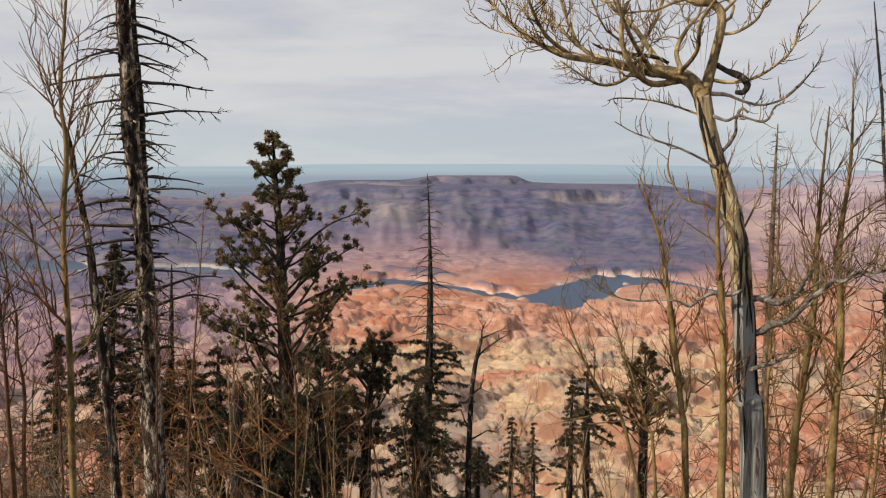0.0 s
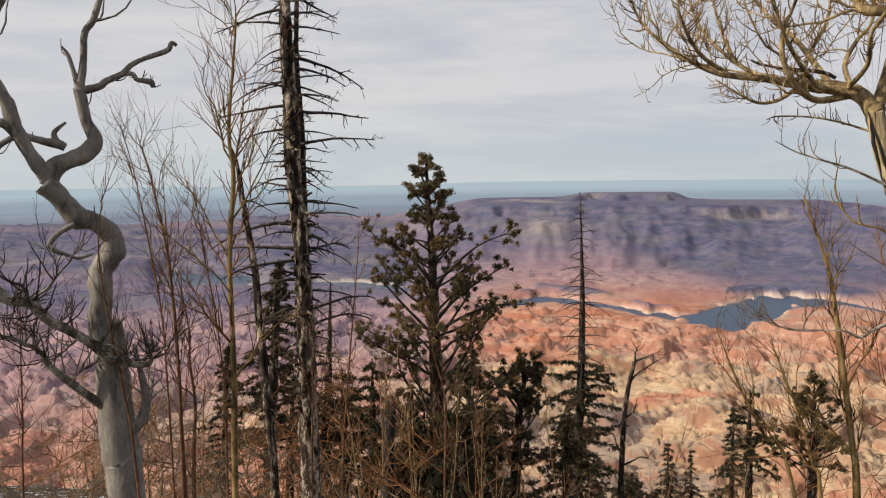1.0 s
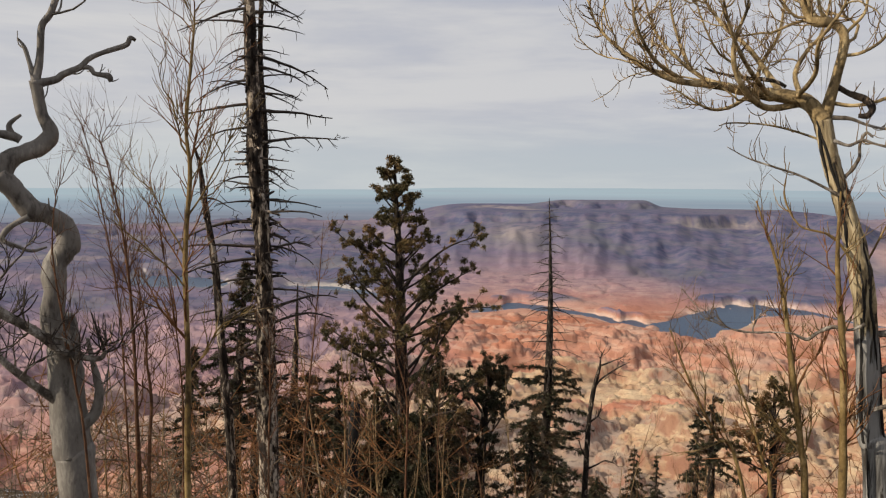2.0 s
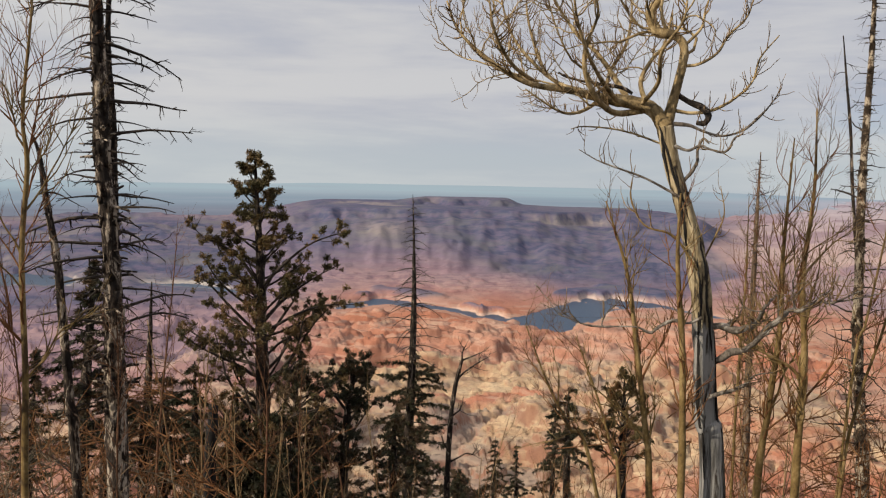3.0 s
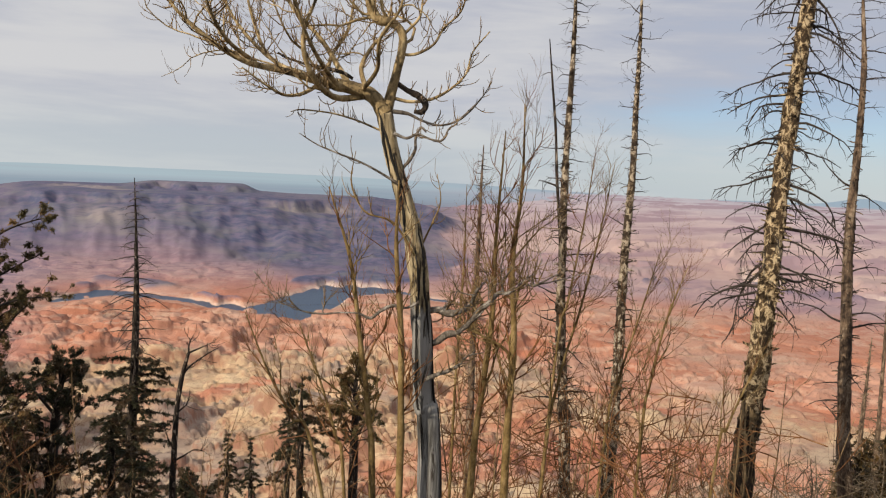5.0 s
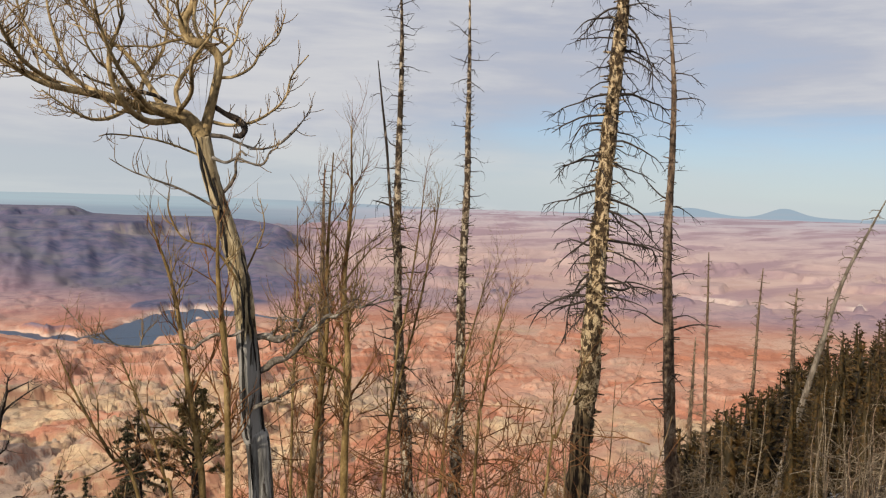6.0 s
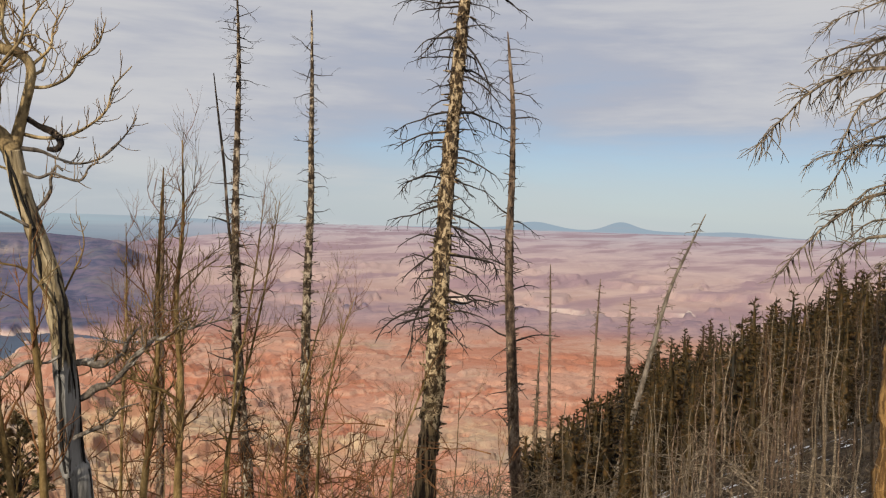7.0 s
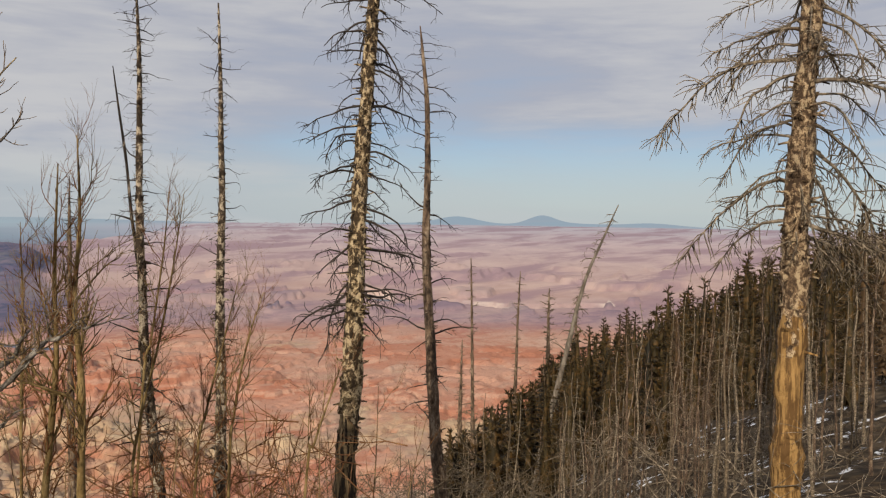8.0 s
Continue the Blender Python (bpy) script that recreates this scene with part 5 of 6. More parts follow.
def spruce(label, trunk_pts, radii, seed, count, reach, span=(0.2, 0.99), bare=1.1, mat=NEEDLE_SPRUCE, droop=-0.5, blade=(0.085, 0.028), group="spruces below the slope", per=40, category="spruce"):
    """A narrow spruce with drooping sprays; above `bare` of its height only bare twigs."""
    rng = random.Random(seed)
    pts = rooted(trunk_pts)
    base = pts[0]
    path = smooth_path(pts, 8)
    rad = taper(path, radii)
    ob = thing("spruce_tree", base, label, category, group)
    w = Wood()
    w.tube(path, rad, 10, 0.1, seed)
    part("trunk", w, BARK_DARK, ob, base)
    n = len(path)
    turn = rng.uniform(0, 6.28)
    for b in range(count):
        s = span[0] + (span[1] - span[0]) * (b + rng.random()) / count
        i = min(int(s * (n - 1)), n - 2)
        turn += 2.4 + rng.uniform(-0.6, 0.6)
        el = radians(rng.uniform(-15, 20))
        d = Vector((math.cos(turn) * math.cos(el), math.sin(turn) * math.cos(el), math.sin(el)))
        ln = float(np.interp((s - span[0]) / (span[1] - span[0]), np.linspace(0, 1, len(reach)), reach)) * rng.uniform(0.55, 1.1)
        bp, br = grow(rng, path[i], d, ln, min(rad[i] * 0.5, 0.006 + 0.012 * ln), 6, 0.2, droop)
        w, leaf = Wood(), Wood()
        root = (w.tube(bp, br, 4), 4)
        twiggy(w, rng, root, bp, br, 3 + int(5 * ln), 0.25 * ln, 0.004, droop, fork=0.3)
        br_ob = part("branch", w, TWIG_DARK, ob, base)
        if s < bare and rng.random() < 0.93:
            for _ in range(int(per * max(ln, 0.3))):
                q = rng.uniform(0.15, 1.0)
                k = min(int(q * 6), 5)
                p = bp[k].lerp(bp[k + 1], q * 6 - k)
                side = sideways(rng, bp[k + 1] - bp[k], rng.uniform(35, 80))
                side.z = side.z * 0.5 - 0.15
                p = p + side * rng.uniform(0, 0.16) * ln
                leaf.tuft(p, side.normalized(), blade[0] * rng.uniform(0.8, 1.5), 9, blade[1], rng, 1.0)
            needle_part(br_ob, leaf, mat, base, "drooping dark needle sprays")
    return ob


spruce("half-dead spruce, bare toward the top, dark needles below", [(-0.60, 22.10, -0.64), (-0.55, 22.10, -2.07), (-0.53, 22.10, -3.62), (-0.56, 22.10, -5.51), (-0.62, 22.10, -7.44), (-0.65, 22.10, -9.75)], [0.19, 0.15, 0.13, 0.108, 0.074, 0.036, 0.009], 61, 190, [1.35, 1.35, 1.3, 1.15, 1.0, 0.9, 0.75, 0.55, 0.2], span=(0.12, 0.99), bare=0.54, per=56)
spruce("small dark spruce below the slope", [(4.02, 25.76, -7.08), (4.01, 25.76, -8.68), (4.00, 25.76, -10.98)], [0.12, 0.09, 0.05, 0.01], 62, 80, [0.8, 0.75, 0.55, 0.3, 0.1])
spruce("small dark spruce below the slope", [(2.45, 29.98, -9.89), (2.45, 29.98, -11.44), (2.42, 29.99, -13.24)], [0.12, 0.09, 0.05, 0.01], 63, 64, [1.1, 1.1, 0.8, 0.45, 0.1])
spruce("small dark spruce below the slope", [(3.47, 31.89, -10.80), (3.48, 31.89, -12.17), (3.51, 31.89, -14.08)], [0.12, 0.09, 0.05, 0.01], 64, 50, [0.8, 0.8, 0.5, 0.3, 0.1])
spruce("narrow dark spruce among dead stems", [(-7.58, 15.41, -3.48), (-7.63, 15.38, -4.27), (-7.71, 15.34, -5.38), (-7.78, 15.31, -6.51)], [0.12, 0.09, 0.06, 0.03, 0.01], 65, 70, [0.6, 0.6, 0.5, 0.3, 0.1])
spruce("dark spruce behind dead trunks", [(-5.48, 13.06, -1.48), (-5.53, 13.04, -2.32), (-5.62, 13.00, -3.42), (-5.71, 12.97, -4.74)], [0.14, 0.11, 0.08, 0.05, 0.01], 66, 90, [0.9, 0.9, 0.75, 0.5, 0.3, 0.1])
spruce("dark spruce behind dead trunks", [(-4.99, 14.31, -2.04), (-5.03, 14.30, -2.95), (-5.09, 14.28, -4.17), (-5.16, 14.25, -5.42)], [0.13, 0.1, 0.07, 0.04, 0.01], 67, 70, [0.8, 0.8, 0.6, 0.35, 0.1], bare=0.55)
spruce("dark young spruce below a pine", [(-0.71, 15.09, -4.64), (-0.72, 15.09, -5.30), (-0.72, 15.09, -6.65)], [0.1, 0.08, 0.05, 0.01], 68, 50, [0.8, 0.8, 0.5, 0.1])
spruce("dark young spruce below a pine", [(-3.05, 12.27, -3.94), (-3.06, 12.27, -4.48), (-3.09, 12.26, -5.39)], [0.1, 0.08, 0.05, 0.01], 70, 60, [0.9, 0.9, 0.6, 0.15])
spruce("dark young spruce below a pine", [(0.68, 20.08, -7.50), (0.69, 20.08, -8.10), (0.69, 20.08, -8.86)], [0.1, 0.08, 0.05, 0.01], 71, 50, [1.0, 1.0, 0.7, 0.15])

for k, (spec, wide) in enumerate((([(-2.10, 13.97, -4.09), (-2.12, 13.97, -4.90), (-2.14, 13.96, -6.15)], 1.1), ([(-2.50, 12.38, -3.80), (-2.52, 12.38, -4.53), (-2.54, 12.38, -5.45)], 1.2), ([(-2.94, 12.81, -3.84), (-2.96, 12.80, -4.68), (-2.98, 12.80, -5.63)], 1.1),
                                  ([(-2.05, 11.45, -4.01), (-2.06, 11.45, -4.52), (-2.07, 11.44, -5.03)], 1.0), ([(-4.02, 13.57, -4.16), (-4.04, 13.56, -4.96), (-4.08, 13.55, -5.96)], 0.9),
                                  ([(-5.67, 14.06, -3.70), (-5.72, 14.04, -4.51), (-5.80, 14.01, -5.96)], 0.9), ([(3.22, 18.78, -4.99), (3.22, 18.78, -6.10), (3.23, 18.78, -7.77)], 0.8), ([(-3.75, 12.60, -3.05), (-3.76, 12.60, -4.00), (-3.78, 12.60, -5.30)], 0.85), ([(-4.45, 13.20, -3.40), (-4.46, 13.20, -4.30), (-4.48, 13.20, -5.60)], 0.8), ([(-3.25, 13.30, -3.70), (-3.26, 13.30, -4.60), (-3.28, 13.30, -6.00)], 0.9))):
    spruce("dark young spruce in the shade of pines", spec, [0.1, 0.08, 0.05, 0.01], 720 + k, 34, [1.0 * wide, 1.05 * wide, 0.8 * wide, 0.2], per=62)


def forked_snag():
    rng = random.Random(5)
    pts = rooted([(0.58, 16.08, -3.78), (0.47, 16.09, -4.24), (0.38, 16.09, -4.94), (0.34, 16.09, -5.89), (0.32, 16.09, -7.09)])
    base = pts[0]
    ob = thing("forked_dead_tree", base, "thin blackened dead stem forked at the top", "dead tree")
    path = smooth_path(pts, 8)
    w = Wood()
    w.tube(path, taper(path, [0.07, 0.065, 0.055, 0.048, 0.038, 0.03]), 10, 0.12, 2)
    part("trunk", w, BARK_DARK, ob, base)
    for spec in ([(0.58, 16.08, -3.78), (0.74, 16.07, -3.71), (0.89, 16.06, -3.64), (1.03, 16.05, -3.57)], [(0.58, 16.08, -3.80), (0.59, 16.08, -3.61), (0.67, 16.08, -3.43)], [(0.47, 16.09, -4.24), (0.58, 16.08, -4.07), (0.76, 16.07, -3.92), (0.98, 16.06, -3.77), (1.14, 16.04, -3.68)], [(0.38, 16.09, -4.94), (0.52, 16.08, -4.83), (0.58, 16.08, -4.78)],
                 [(0.36, 16.09, -5.89), (0.54, 16.08, -5.79), (0.72, 16.07, -5.69), (0.91, 16.06, -5.74)], [(0.35, 16.09, -5.65), (0.24, 16.09, -5.48), (0.20, 16.10, -5.30)]):
        limb_part("branch", spec, [0.024, 0.018, 0.012, 0.006], BARK_DARK, ob, base, rng, 5, 0.3, 0.008, 0.2, sides=6)


forked_snag()


def burnt_stump():
    pts = rooted([(-2.96, 10.74, -3.20), (-2.98, 10.74, -3.53), (-3.01, 10.73, -4.08)])
    base = pts[0]
    ob = thing("charred_snag", base, "short charred black broken trunk", "dead tree")
    path = smooth_path(pts, 8)
    w = Wood()
    w.tube(path, taper(path, [0.085, 0.078, 0.072, 0.06]), 12, 0.2, 6)
    part("trunk", w, CHAR_AND_GROOVE, ob, base)


burnt_stump()


# ---------------------------------------------------------------- bare aspen saplings
def sapling(label, trunk_pts, radii, seed, count=16, reach=1.0, span=(0.3, 0.97), mat=BARK_SAPLING, twig_mat=TWIG_RUSSET, group="bare saplings", to_ground=True, tilt=(16, 40), tips=9, lift=0.6):
    """A slim bare sapling: stem, and ascending branches with fine twigs."""
    rng = random.Random(seed)
    pts = rooted(trunk_pts) if to_ground else [Vector(p) for p in trunk_pts][::-1]
    base = pts[0]
    path = smooth_path(pts, 7)
    rad = taper(path, radii)
    ob = thing("bare_sapling", base, label, "sapling", group)
    w = Wood()
    w.tube(path, rad, 7, 0.06, seed)
    part("stem", w, mat, ob, base)
    n = len(path)
    for b in range(count):
        s = span[0] + (span[1] - span[0]) * (b + rng.random()) / count
        i = min(int(s * (n - 1)), n - 2)
        ln = reach * (0.95 - 0.5 * s) * rng.uniform(0.5, 1.2)
        bp, br = grow(rng, path[i], sideways(rng, path[i + 1] - path[i], rng.uniform(*tilt)), ln, max(0.0036, rad[i] * rng.uniform(0.32, 0.56)), 8, 0.36, lift)
        w = Wood()
        root = (w.tube(bp, br, 4), 4)
        twiggy(w, rng, root, bp, br, int(3 + 0.8 * tips * ln), 0.27, 0.0078, 0.7, fork=0.5, tilt=(22, 52), wander=0.3)
        part("branch", w, mat if rng.random() < 0.45 else twig_mat, ob, base)
    return ob


S = [0.028, 0.026, 0.023, 0.020, 0.015, 0.010, 0.004]
THIN = [0.017, 0.015, 0.013, 0.011, 0.008, 0.003]
TALL = "slim bare aspen sapling with yellow-green bark"
for k, (spec, rad, cnt, rch) in enumerate((
        ([(-2.04, 4.09, 0.84), (-2.05, 4.09, 0.68), (-2.09, 4.06, 0.20), (-2.08, 4.07, -0.05), (-2.11, 4.05, -0.50), (-2.11, 4.05, -1.14), (-2.13, 4.05, -1.79)], S, 26, 1.1),
        ([(-2.95, 4.97, -0.57), (-2.88, 5.01, -1.03), (-2.88, 5.01, -1.31), (-2.86, 5.02, -1.60), (-2.89, 5.01, -2.18)], S, 14, 1.0),
        ([(-3.12, 4.88, 0.27), (-3.05, 4.93, -0.07), (-2.98, 4.97, -0.60), (-2.95, 4.98, -1.24), (-2.95, 4.98, -2.17)], S, 18, 1.1),
        ([(-2.68, 3.83, -0.04), (-2.72, 3.81, -0.44), (-2.68, 3.83, -0.88), (-2.65, 3.86, -1.18), (-2.61, 3.88, -1.67)], THIN, 10, 0.6),
        ([(-3.86, 4.65, -0.89), (-3.87, 4.64, -1.18), (-3.88, 4.63, -1.63), (-3.90, 4.62, -2.08)], THIN, 14, 0.7),
        ([(-3.06, 5.09, -0.01), (-3.05, 5.09, -0.46), (-3.03, 5.10, -1.09), (-3.02, 5.11, -1.56), (-3.01, 5.12, -2.21)], THIN, 16, 0.9),
        ([(-3.52, 5.35, 0.36), (-3.45, 5.40, -0.05), (-3.39, 5.44, -0.54), (-3.34, 5.47, -1.00), (-3.32, 5.48, -1.60)], THIN, 16, 0.9),
        ([(-1.94, 8.11, -1.21), (-1.83, 8.13, -1.91), (-1.73, 8.15, -2.32), (-1.72, 8.15, -2.85), (-1.74, 8.15, -3.58)], S, 14, 0.9),
        ([(-2.48, 7.76, -0.52), (-2.53, 7.75, -1.11), (-2.60, 7.73, -1.81), (-2.65, 7.71, -2.36), (-2.71, 7.69, -3.37)], S, 16, 0.9),
        ([(-1.49, 9.01, -2.11), (-1.52, 9.00, -2.76), (-1.54, 9.00, -3.95)], THIN, 12, 0.8),
        ([(-2.09, 5.21, -1.08), (-2.09, 5.21, -1.53), (-2.11, 5.20, -2.29)], THIN, 16, 1.0),
        ([(-2.89, 5.20, -0.14), (-2.85, 5.22, -0.57), (-2.79, 5.25, -1.09), (-2.76, 5.27, -1.62), (-2.77, 5.27, -2.23)], THIN, 16, 1.0),
        ([(-0.95, 6.25, -2.00), (-0.83, 6.27, -2.37), (-0.72, 6.28, -2.75)], THIN, 8, 0.6),
        ([(2.94, 6.40, 0.51), (2.95, 6.39, -0.16), (2.91, 6.41, -0.83), (2.95, 6.39, -1.46), (2.94, 6.39, -2.15), (2.94, 6.40, -2.86)], [0.04, 0.036, 0.032, 0.027, 0.02, 0.014, 0.005], 24, 0.9),
        ([(2.88, 6.64, 0.29), (2.85, 6.66, -0.62), (2.85, 6.65, -1.31), (2.80, 6.68, -2.03), (2.74, 6.70, -2.98)], [0.036, 0.033, 0.028, 0.023, 0.016, 0.005], 24, 0.9),
        ([(3.92, 6.55, 0.05), (3.83, 6.60, -0.65), (3.72, 6.67, -1.33), (3.59, 6.74, -1.97), (3.50, 6.78, -2.95)], THIN, 18, 0.8),
        ([(1.29, 6.32, -0.24), (1.47, 6.28, -0.81), (1.56, 6.26, -1.40), (1.65, 6.24, -2.05), (1.70, 6.22, -2.71)], [0.03, 0.028, 0.024, 0.02, 0.014, 0.005], 16, 0.8),
        ([(1.54, 5.23, -0.15), (1.54, 5.23, -0.60), (1.59, 5.21, -1.17), (1.61, 5.20, -1.72), (1.62, 5.20, -2.27)], [0.028, 0.026, 0.024, 0.02, 0.015, 0.006], 12, 0.5),
        ([(0.65, 6.02, -1.16), (0.82, 6.00, -1.59), (0.99, 5.97, -1.93), (1.22, 5.93, -2.46)], THIN, 12, 0.7),
        ([(1.13, 6.56, -1.36), (1.31, 6.52, -1.83), (1.45, 6.49, -2.31), (1.53, 6.47, -2.80)], THIN, 14, 0.8),
        ([(2.87, 7.51, -0.20), (2.88, 7.51, -1.03), (2.86, 7.52, -1.82), (2.85, 7.52, -2.86)], THIN, 20, 0.8),
        ([(4.53, 6.63, -0.70), (4.40, 6.71, -1.35), (4.27, 6.80, -2.01), (4.18, 6.86, -2.80)], THIN, 16, 0.9),
        ([(5.35, 6.08, -1.54), (5.26, 6.15, -1.87), (5.13, 6.25, -2.37), (5.06, 6.30, -2.87)], THIN, 12, 0.8),
        ([(4.41, 6.03, -0.80), (4.28, 6.11, -1.30), (4.19, 6.16, -1.90), (4.15, 6.19, -2.61)], THIN, 14, 0.9),
        ([(4.45, 7.86, 0.18), (4.39, 7.89, -0.53), (4.28, 7.94, -1.41), (4.17, 7.99, -2.36)], THIN, 18, 0.9))):
    if k == 0 or k > 12:
        near = 0.66 if k == 0 else 1.0
        sapling(TALL, spec, [near * v for v in rad], 100 + k, cnt, 1.2 * near * rch, tips=16 if k == 0 else 13)
    else:
        sapling("slim bare sapling with dark russet branches", spec, [0.5 * v for v in rad], 100 + k, cnt, 0.72 * rch, (0.3, 0.97), TWIG_UMBER, TWIG_UMBER)


def sapling_kinds():
    """Four saplings four metres tall, kept to be copied."""
    kinds = []
    rng = random.Random(77)
    for k in range(4):
        lean = Vector((rng.gauss(0, 0.05), rng.gauss(0, 0.05), 1))
        bend = [lean * z + Vector((rng.gauss(0, 0.035), rng.gauss(0, 0.035), 0)) * min(z, 2) for z in (4.0, 3.1, 2.2, 1.2, 0.5, 0.0)]
        kinds.append((bend, 300 + k))
    return kinds


def scatter_saplings():
    """Thickets of saplings: bearing, distance, and how high their tops stand, each within bounds."""
    rng = random.Random(31)
    fields = [(-38, -14, 6.5, 12, -17, -9, 16, "russet"), (-50, -32, 18, 50, -17, -14.3, 34, "grey"), (-14, 3, 7, 13, -23, -16, 22, "russet"), (3, 16, 7, 14, -23.5, -18.5, 12, "russet"),
              (14, 30, 6.5, 11, -20, -10, 12, "russet"), (28, 42, 7, 13, -21, -12, 18, "russet"), (37, 58, 13, 36, -20, -14, 34, "grey"), (56, 84, 10, 26, -19, -13, 18, "grey")]
    first = {}
    for az0, az1, r0, r1, e0, e1, count, tone in fields:
        for _ in range(count):
            kind = rng.randrange(4)
            key = (kind, tone)
            az, r, el = radians(rng.uniform(az0, az1)), rng.uniform(r0, r1), radians(rng.uniform(e0, e1))
            x, y = r * math.sin(az), r * math.cos(az)
            z = height_at(x, y)
            tall = max(1.2, min(7.5, r * math.tan(el) - z))
            m = Matrix.Translation((x, y, z - 0.05)) @ Euler((rng.gauss(0, 0.07), rng.gauss(0, 0.07), rng.uniform(0, 6.28))).to_matrix().to_4x4() @ Matrix.Scale(tall / 4.0, 4)
            if key not in first:
                bend, seed = KINDS[kind]
                mats = (TWIG_BROWN, TWIG_RUSSET) if tone == "russet" else (TWIG_GREY, TWIG_GREY)
                text = "thin bare russet-twigged sapling in a thicket" if tone == "russet" else "thin bare grey sapling in dry brush"
                ob = sapling(text, bend, [0.017, 0.015, 0.012, 0.009, 0.006, 0.0025], seed, 10, 1.25, (0.2, 0.985), *mats, group="thicket saplings", to_ground=False, tips=6)
                ob.matrix_basis = m
                first[key] = ob
            else:
                copy_thing(first[key], m @ Matrix.Scale(1 / first[key].scale.x, 4))


KINDS = sapling_kinds()
scatter_saplings()


# ---------------------------------------------------------------- wooded ridge
def fir_crown(leaf, rng, foot, tall, wide, tiers, sprays, size):
    """Tiers of drooping needle sprays round a ragged dense heart."""
    rings = []
    for k in range(8):
        s = k / 7
        ring = []
        for j in range(9):
            a = 6.283 * j / 9 + k * 0.35
            rr = wide * (1 - s) ** 0.9 * rng.uniform(0.14, 0.46) + 0.02
            ring.append(len(leaf.v))
            leaf.v.append(foot + Vector((math.cos(a) * rr, math.sin(a) * rr, tall * (0.07 + 0.9 * s) + rng.uniform(-0.04, 0.04) * tall)))
        rings.append(ring)
    for lo, hi in zip(rings, rings[1:]):
        for j in range(9):
            leaf.f.append((lo[j], lo[(j + 1) % 9], hi[(j + 1) % 9], hi[j]))
    for k in range(10):
        leaf.blade(foot + Vector((0, 0, tall * (0.9 + 0.009 * k))), Vector((rng.gauss(0, 0.25), rng.gauss(0, 0.25), 1)).normalized(), 0.34, 0.07, rng)
    turn = rng.uniform(0, 6.28)
    for b in range(tiers):
        s = 0.05 + 0.95 * (b + rng.random() * 0.6) / tiers
        ln = 1.3 * wide * (1 - s) ** 0.8 * rng.uniform(0.45, 1.15) + 0.08
        turn += 2.4 + rng.uniform(-0.5, 0.5)
        d = Vector((math.cos(turn), math.sin(turn), rng.uniform(-0.45, -0.05) + 0.8 * max(0.0, s - 0.85) / 0.15)).normalized()
        p = foot + Vector((0, 0, tall * s))
        for k in range(sprays):
            q = 0.3 + 0.7 * (k + rng.random()) / sprays
            at = p + d * ln * q + Vector((0, 0, 0.16 * ln * q * q))
            out = (d * 0.8 + Vector((rng.gauss(0, 0.55), rng.gauss(0, 0.55), rng.gauss(0.1, 0.35)))).normalized()
            small = size * (1 - 0.4 * s)
            leaf.blade(at, out, small * rng.uniform(0.5, 1.1), small * rng.uniform(0.22, 0.42), rng)


def ridge_fir(seed, tall, wide, mat, label):
    """A pointed fir for the ridge."""
    rng = random.Random(seed)
    ob = thing("fir_tree", (0, 0, 0), label, "fir", "firs on the ridge")
    w, leaf = Wood(), Wood()
    path = [Vector((0, 0, tall * k / 8)) for k in range(9)]
    w.tube(path, [0.11 * (1 - k / 8.3) for k in range(9)], 6)
    part("trunk", w, BARK_DARK, ob, Vector())
    fir_crown(leaf, rng, Vector(), tall, wide, 110, 13, 0.27)
    needle_part(ob, leaf, mat, Vector(), "")
    return ob


def ridge_stem(seed, tall, mat, label):
    """A bare dead stem with fine drooping twigs, for the ridge."""
    rng = random.Random(seed)
    ob = thing("dead_tree", (0, 0, 0), label, "dead tree", "dead trees on the ridge")
    path = [Vector((0.05 * math.sin(k * 1.3 + seed) * k / 4, 0.04 * math.cos(k + seed), tall * k / 10)) for k in range(11)]
    rad = [0.052 * (1 - k / 11) + 0.006 for k in range(11)]
    w = Wood()
    root = (w.tube(path, rad, 6, 0.15, seed), 6)
    twiggy(w, rng, root, path, rad, 22, 0.3, 0.008, -0.7, lo=0.05, tilt=(60, 110), fork=0.5, wander=0.6)
    part("trunk", w, mat, ob, Vector())
    for _ in range(6):
        i = rng.randrange(3, 9)
        bp, br = grow(rng, path[i], sideways(rng, path[i + 1] - path[i], rng.uniform(65, 105)), rng.uniform(0.5, 0.95), 0.012, 5, 0.35, -0.7)
        w = Wood()
        twiggy(w, rng, (w.tube(bp, br, 4), 4), bp, br, 7, 0.3, 0.007, -0.6, fork=0.6)
        part("branch", w, mat, ob, Vector())
    return ob


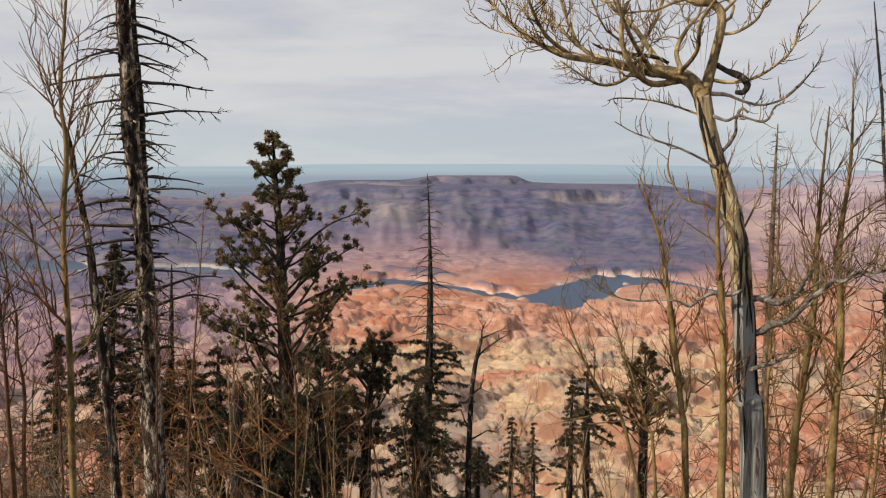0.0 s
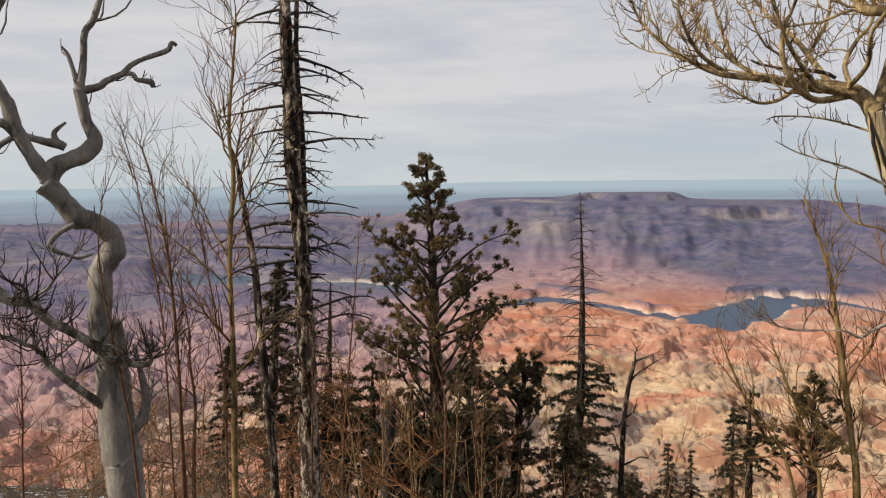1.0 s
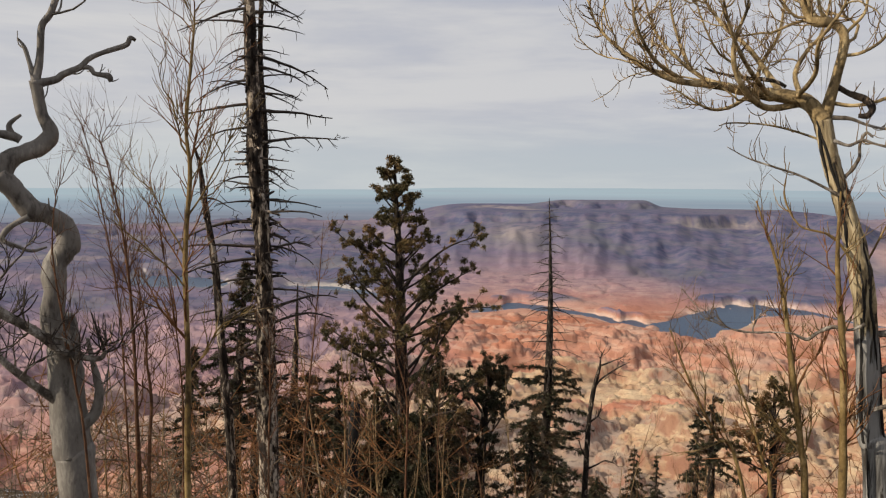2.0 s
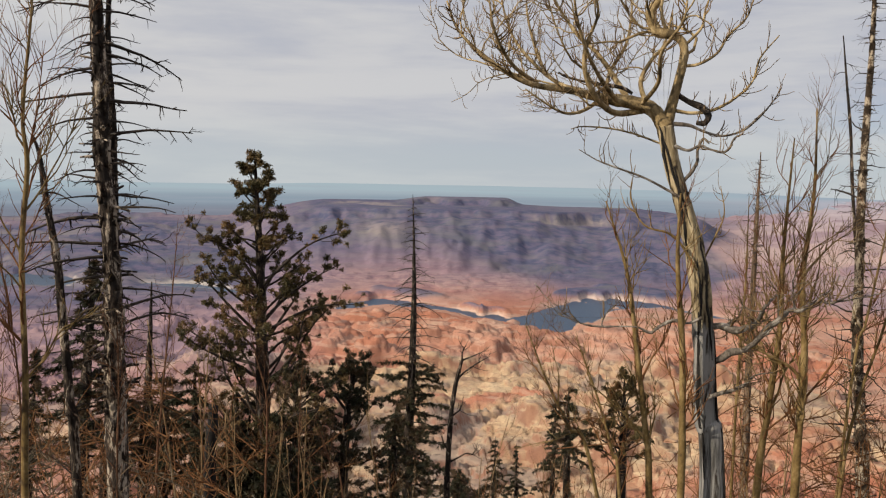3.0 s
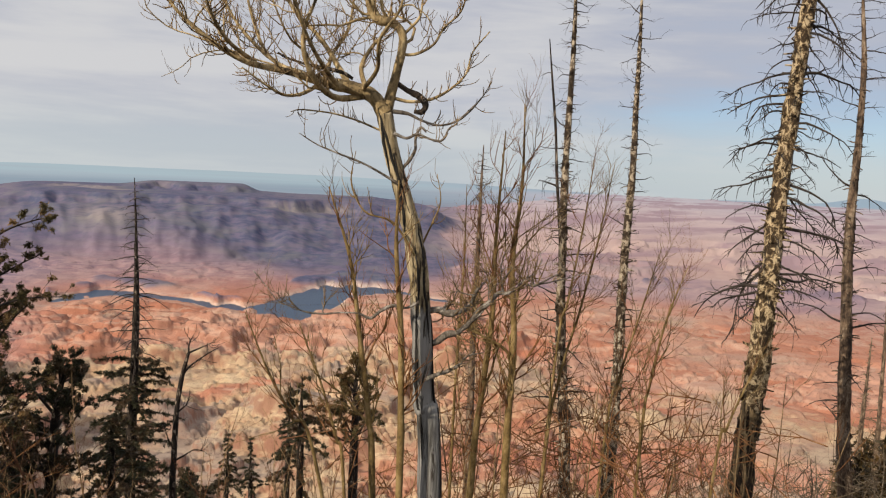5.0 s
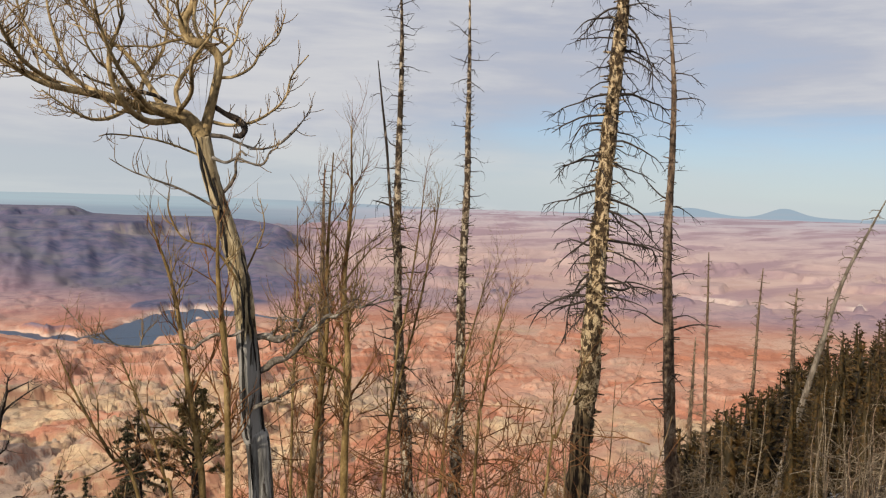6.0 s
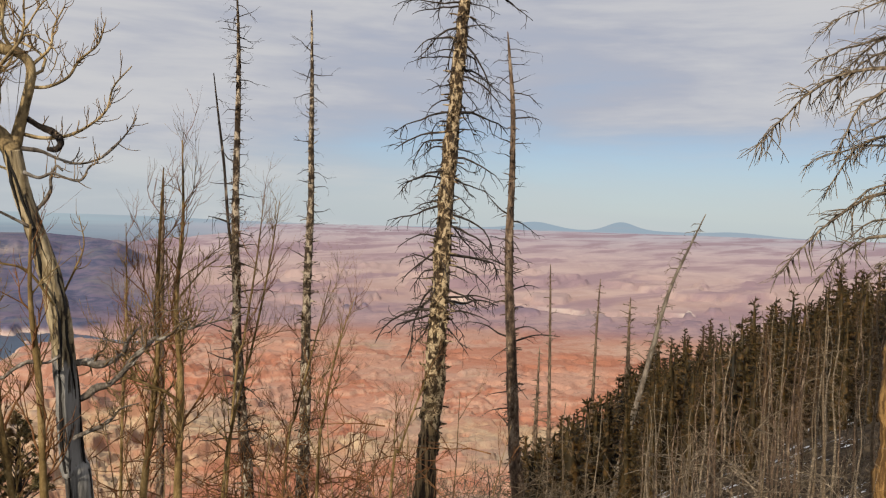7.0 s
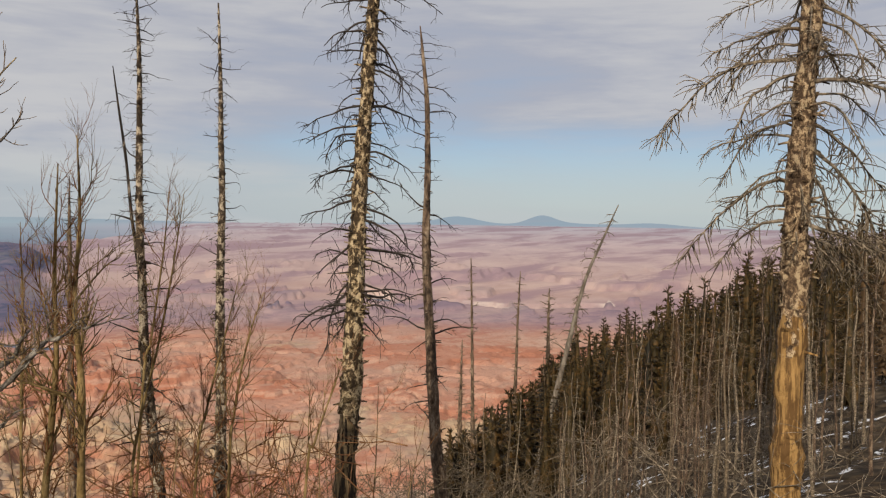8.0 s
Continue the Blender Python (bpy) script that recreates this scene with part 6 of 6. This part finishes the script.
def plant_ridge():
    rng = random.Random(9)
    firs = [ridge_fir(500 + k, 8.0, wd, NEEDLE_SLOPE, "dark olive-green fir on the snowy ridge") for k, wd in enumerate((1.2, 1.45, 1.0, 1.3))]
    firs.append(ridge_fir(504, 8.0, 0.85, NEEDLE_RUST, "narrow fir with browning needles on the ridge"))
    stems = [ridge_stem(600 + k, 7.0, *kind) for k, kind in enumerate(((TWIG_GREY, "thin bare grey-brown dead conifer on the ridge"), (BARK_BROWN, "slender bare grey-brown dead conifer on the ridge"), (BARK_BROWN, "thin bare brown dead conifer on the ridge"), (TWIG_PALE, "thin pale barkless dead conifer on the ridge")))]
    used = set()

    def room(az, r):
        """How tall a tree may stand there under the line of the woods."""
        x, y = r * math.sin(radians(az)), r * math.cos(radians(az))
        line = float(np.interp(az, (44, 46, 50, 54.4, 60, 65.5, 72, 80, 92), (-17.8, -16.6, -13.5, -10.3, -6.7, -4.0, -1.2, 1.5, 5)))
        return r * math.tan(radians(line + rng.choice((rng.uniform(-2.8, -0.8), rng.uniform(-1.2, 0.5), rng.uniform(-1.0, 1.2))))) - height_at(x, y)

    def plant(pool, az, r, size, full):
        size = min(size, room(az, r) / full)
        if size < 0.22:
            return
        a = radians(az)
        x, y = r * math.sin(a), r * math.cos(a)
        m = Matrix.Translation((x, y, height_at(x, y) - 0.1)) @ Euler((rng.gauss(0, 0.03), rng.gauss(0, 0.03), rng.uniform(0, 6.28))).to_matrix().to_4x4() @ Matrix.Scale(size, 4)
        k = rng.randrange(len(pool))
        if (id(pool), k) in used:
            copy_thing(pool[k], m @ Matrix.Scale(1 / pool[k].scale.x, 4))
        else:
            used.add((id(pool), k))
            pool[k].matrix_basis = m

    for _ in range(120):
        az = rng.uniform(46, 88)
        crest = float(np.interp(az, (50, 62, 75, 90), (85, 105, 125, 160)))
        plant(firs, az, crest * rng.uniform(0.26, 1.03), rng.uniform(0.75, 1.35), 8.0)
    for _ in range(60):
        plant(firs, rng.uniform(55, 88), rng.uniform(17, 60), rng.uniform(0.4, 0.85), 8.0)
    for _ in range(20):
        plant(firs, rng.uniform(61, 80), rng.uniform(15, 38), rng.uniform(0.28, 0.5), 8.0)
    for _ in range(48):
        az = rng.uniform(44, 86)
        plant(stems, az, rng.choice((rng.uniform(12, 32), rng.uniform(18, 80))), rng.uniform(0.5, 1.1), 7.0)
    for _ in range(25):
        plant(stems, rng.uniform(57, 86), rng.uniform(9, 24), rng.uniform(0.3, 0.6), 7.0)
    for _ in range(75):
        plant(stems, rng.uniform(55, 74), rng.uniform(9, 17), rng.uniform(0.22, 0.42), 7.0)
    for _ in range(90):
        plant(firs, rng.uniform(52, 86), rng.uniform(20, 60), rng.uniform(0.5, 1.0), 8.0)
    # the closed woods between them
    leaf = Wood()
    for _ in range(760):
        az = rng.uniform(46, 94)
        crest = float(np.interp(az, (50, 62, 75, 90), (85, 105, 125, 160)))
        r = crest * rng.uniform(0.3, 1.02)
        x, y = r * math.sin(radians(az)), r * math.cos(radians(az))
        z, tall, wide = height_at(x, y), min(rng.uniform(4.5, 9.5), room(az, r)), rng.uniform(0.8, 1.3)
        if tall < 1.5:
            continue
        fir_crown(leaf, rng, Vector((x, y, z)), tall, wide, 46, 9, 0.42)
    ob = new("fir_woods", leaf.mesh("fir_woods", NEEDLE_SLOPE, Vector()))
    tagged(ob, "closed dark fir woods covering the far ridge", "woods", kind="stuff")


plant_ridge()


# ---------------------------------------------------------------- dry brush under the trees
def dry_brush(name, label, mat, fields, seed):
    """A tangle of fine dead twigs and shoots."""
    rng = random.Random(seed)
    w = Wood()
    for az0, az1, r0, r1, e0, e1, count in fields:
        for _ in range(count):
            az, r, el = radians(rng.uniform(az0, az1)), rng.uniform(r0, r1), radians(rng.uniform(e0, e1))
            x, y = r * math.sin(az), r * math.cos(az)
            top = r * math.tan(el)
            ln = rng.uniform(0.5, 1.3) * (0.6 + r / 25)
            d = Vector((rng.gauss(0, 0.7), rng.gauss(0, 0.7), rng.uniform(0.1, 1.0))).normalized()
            p = Vector((x, y, top)) - d * ln
            bp, br = grow(rng, p, d, ln, 0.0045 + 0.0005 * r, 5, 0.24, 0.2)
            base = w.tube(bp, br, 3, cap=False)
            for k in range(rng.randrange(3, 7)):
                i = rng.randrange(1, 4)
                tp, tr = grow(rng, bp[i], sideways(rng, bp[i + 1] - bp[i], rng.uniform(30, 75)), ln * rng.uniform(0.25, 0.6), 0.0034 + 0.0003 * r, 3, 0.4, 0.1)
                w.tube(tp, tr, 3, cap=False, root=base + i * 3)
    ob = new(name, w.mesh(name, mat, Vector()))
    return tagged(ob, label, "brush", kind="stuff")


dry_brush("russet_brush", "tangle of fine russet twigs under the trees", TWIG_RUSSET,
          [(-38, -14, 7, 13, -25, -13, 140), (-30, -18, 7, 12, -25, -15, 95), (14, 32, 7, 12, -24, -13, 90), (24, 40, 7, 11, -25, -14, 130)], 701)
dry_brush("grey_brush", "tangle of dead grey twigs on the slope", TWIG_GREY,
          [(-50, -28, 14, 50, -24, -14.5, 420), (-36, -20, 5, 12, -25, -17, 130), (36, 56, 12, 36, -23, -17.2, 320), (52, 82, 8, 22, -24, -18.5, 420), (60, 84, 12, 30, -18, -12, 160)], 702)
dry_brush("pale_brush", "tangle of bleached dead twigs on the snowy ridge", TWIG_PALE, [(58, 84, 8, 20, -24, -14, 640), (48, 62, 14, 30, -24, -18, 120)], 703)
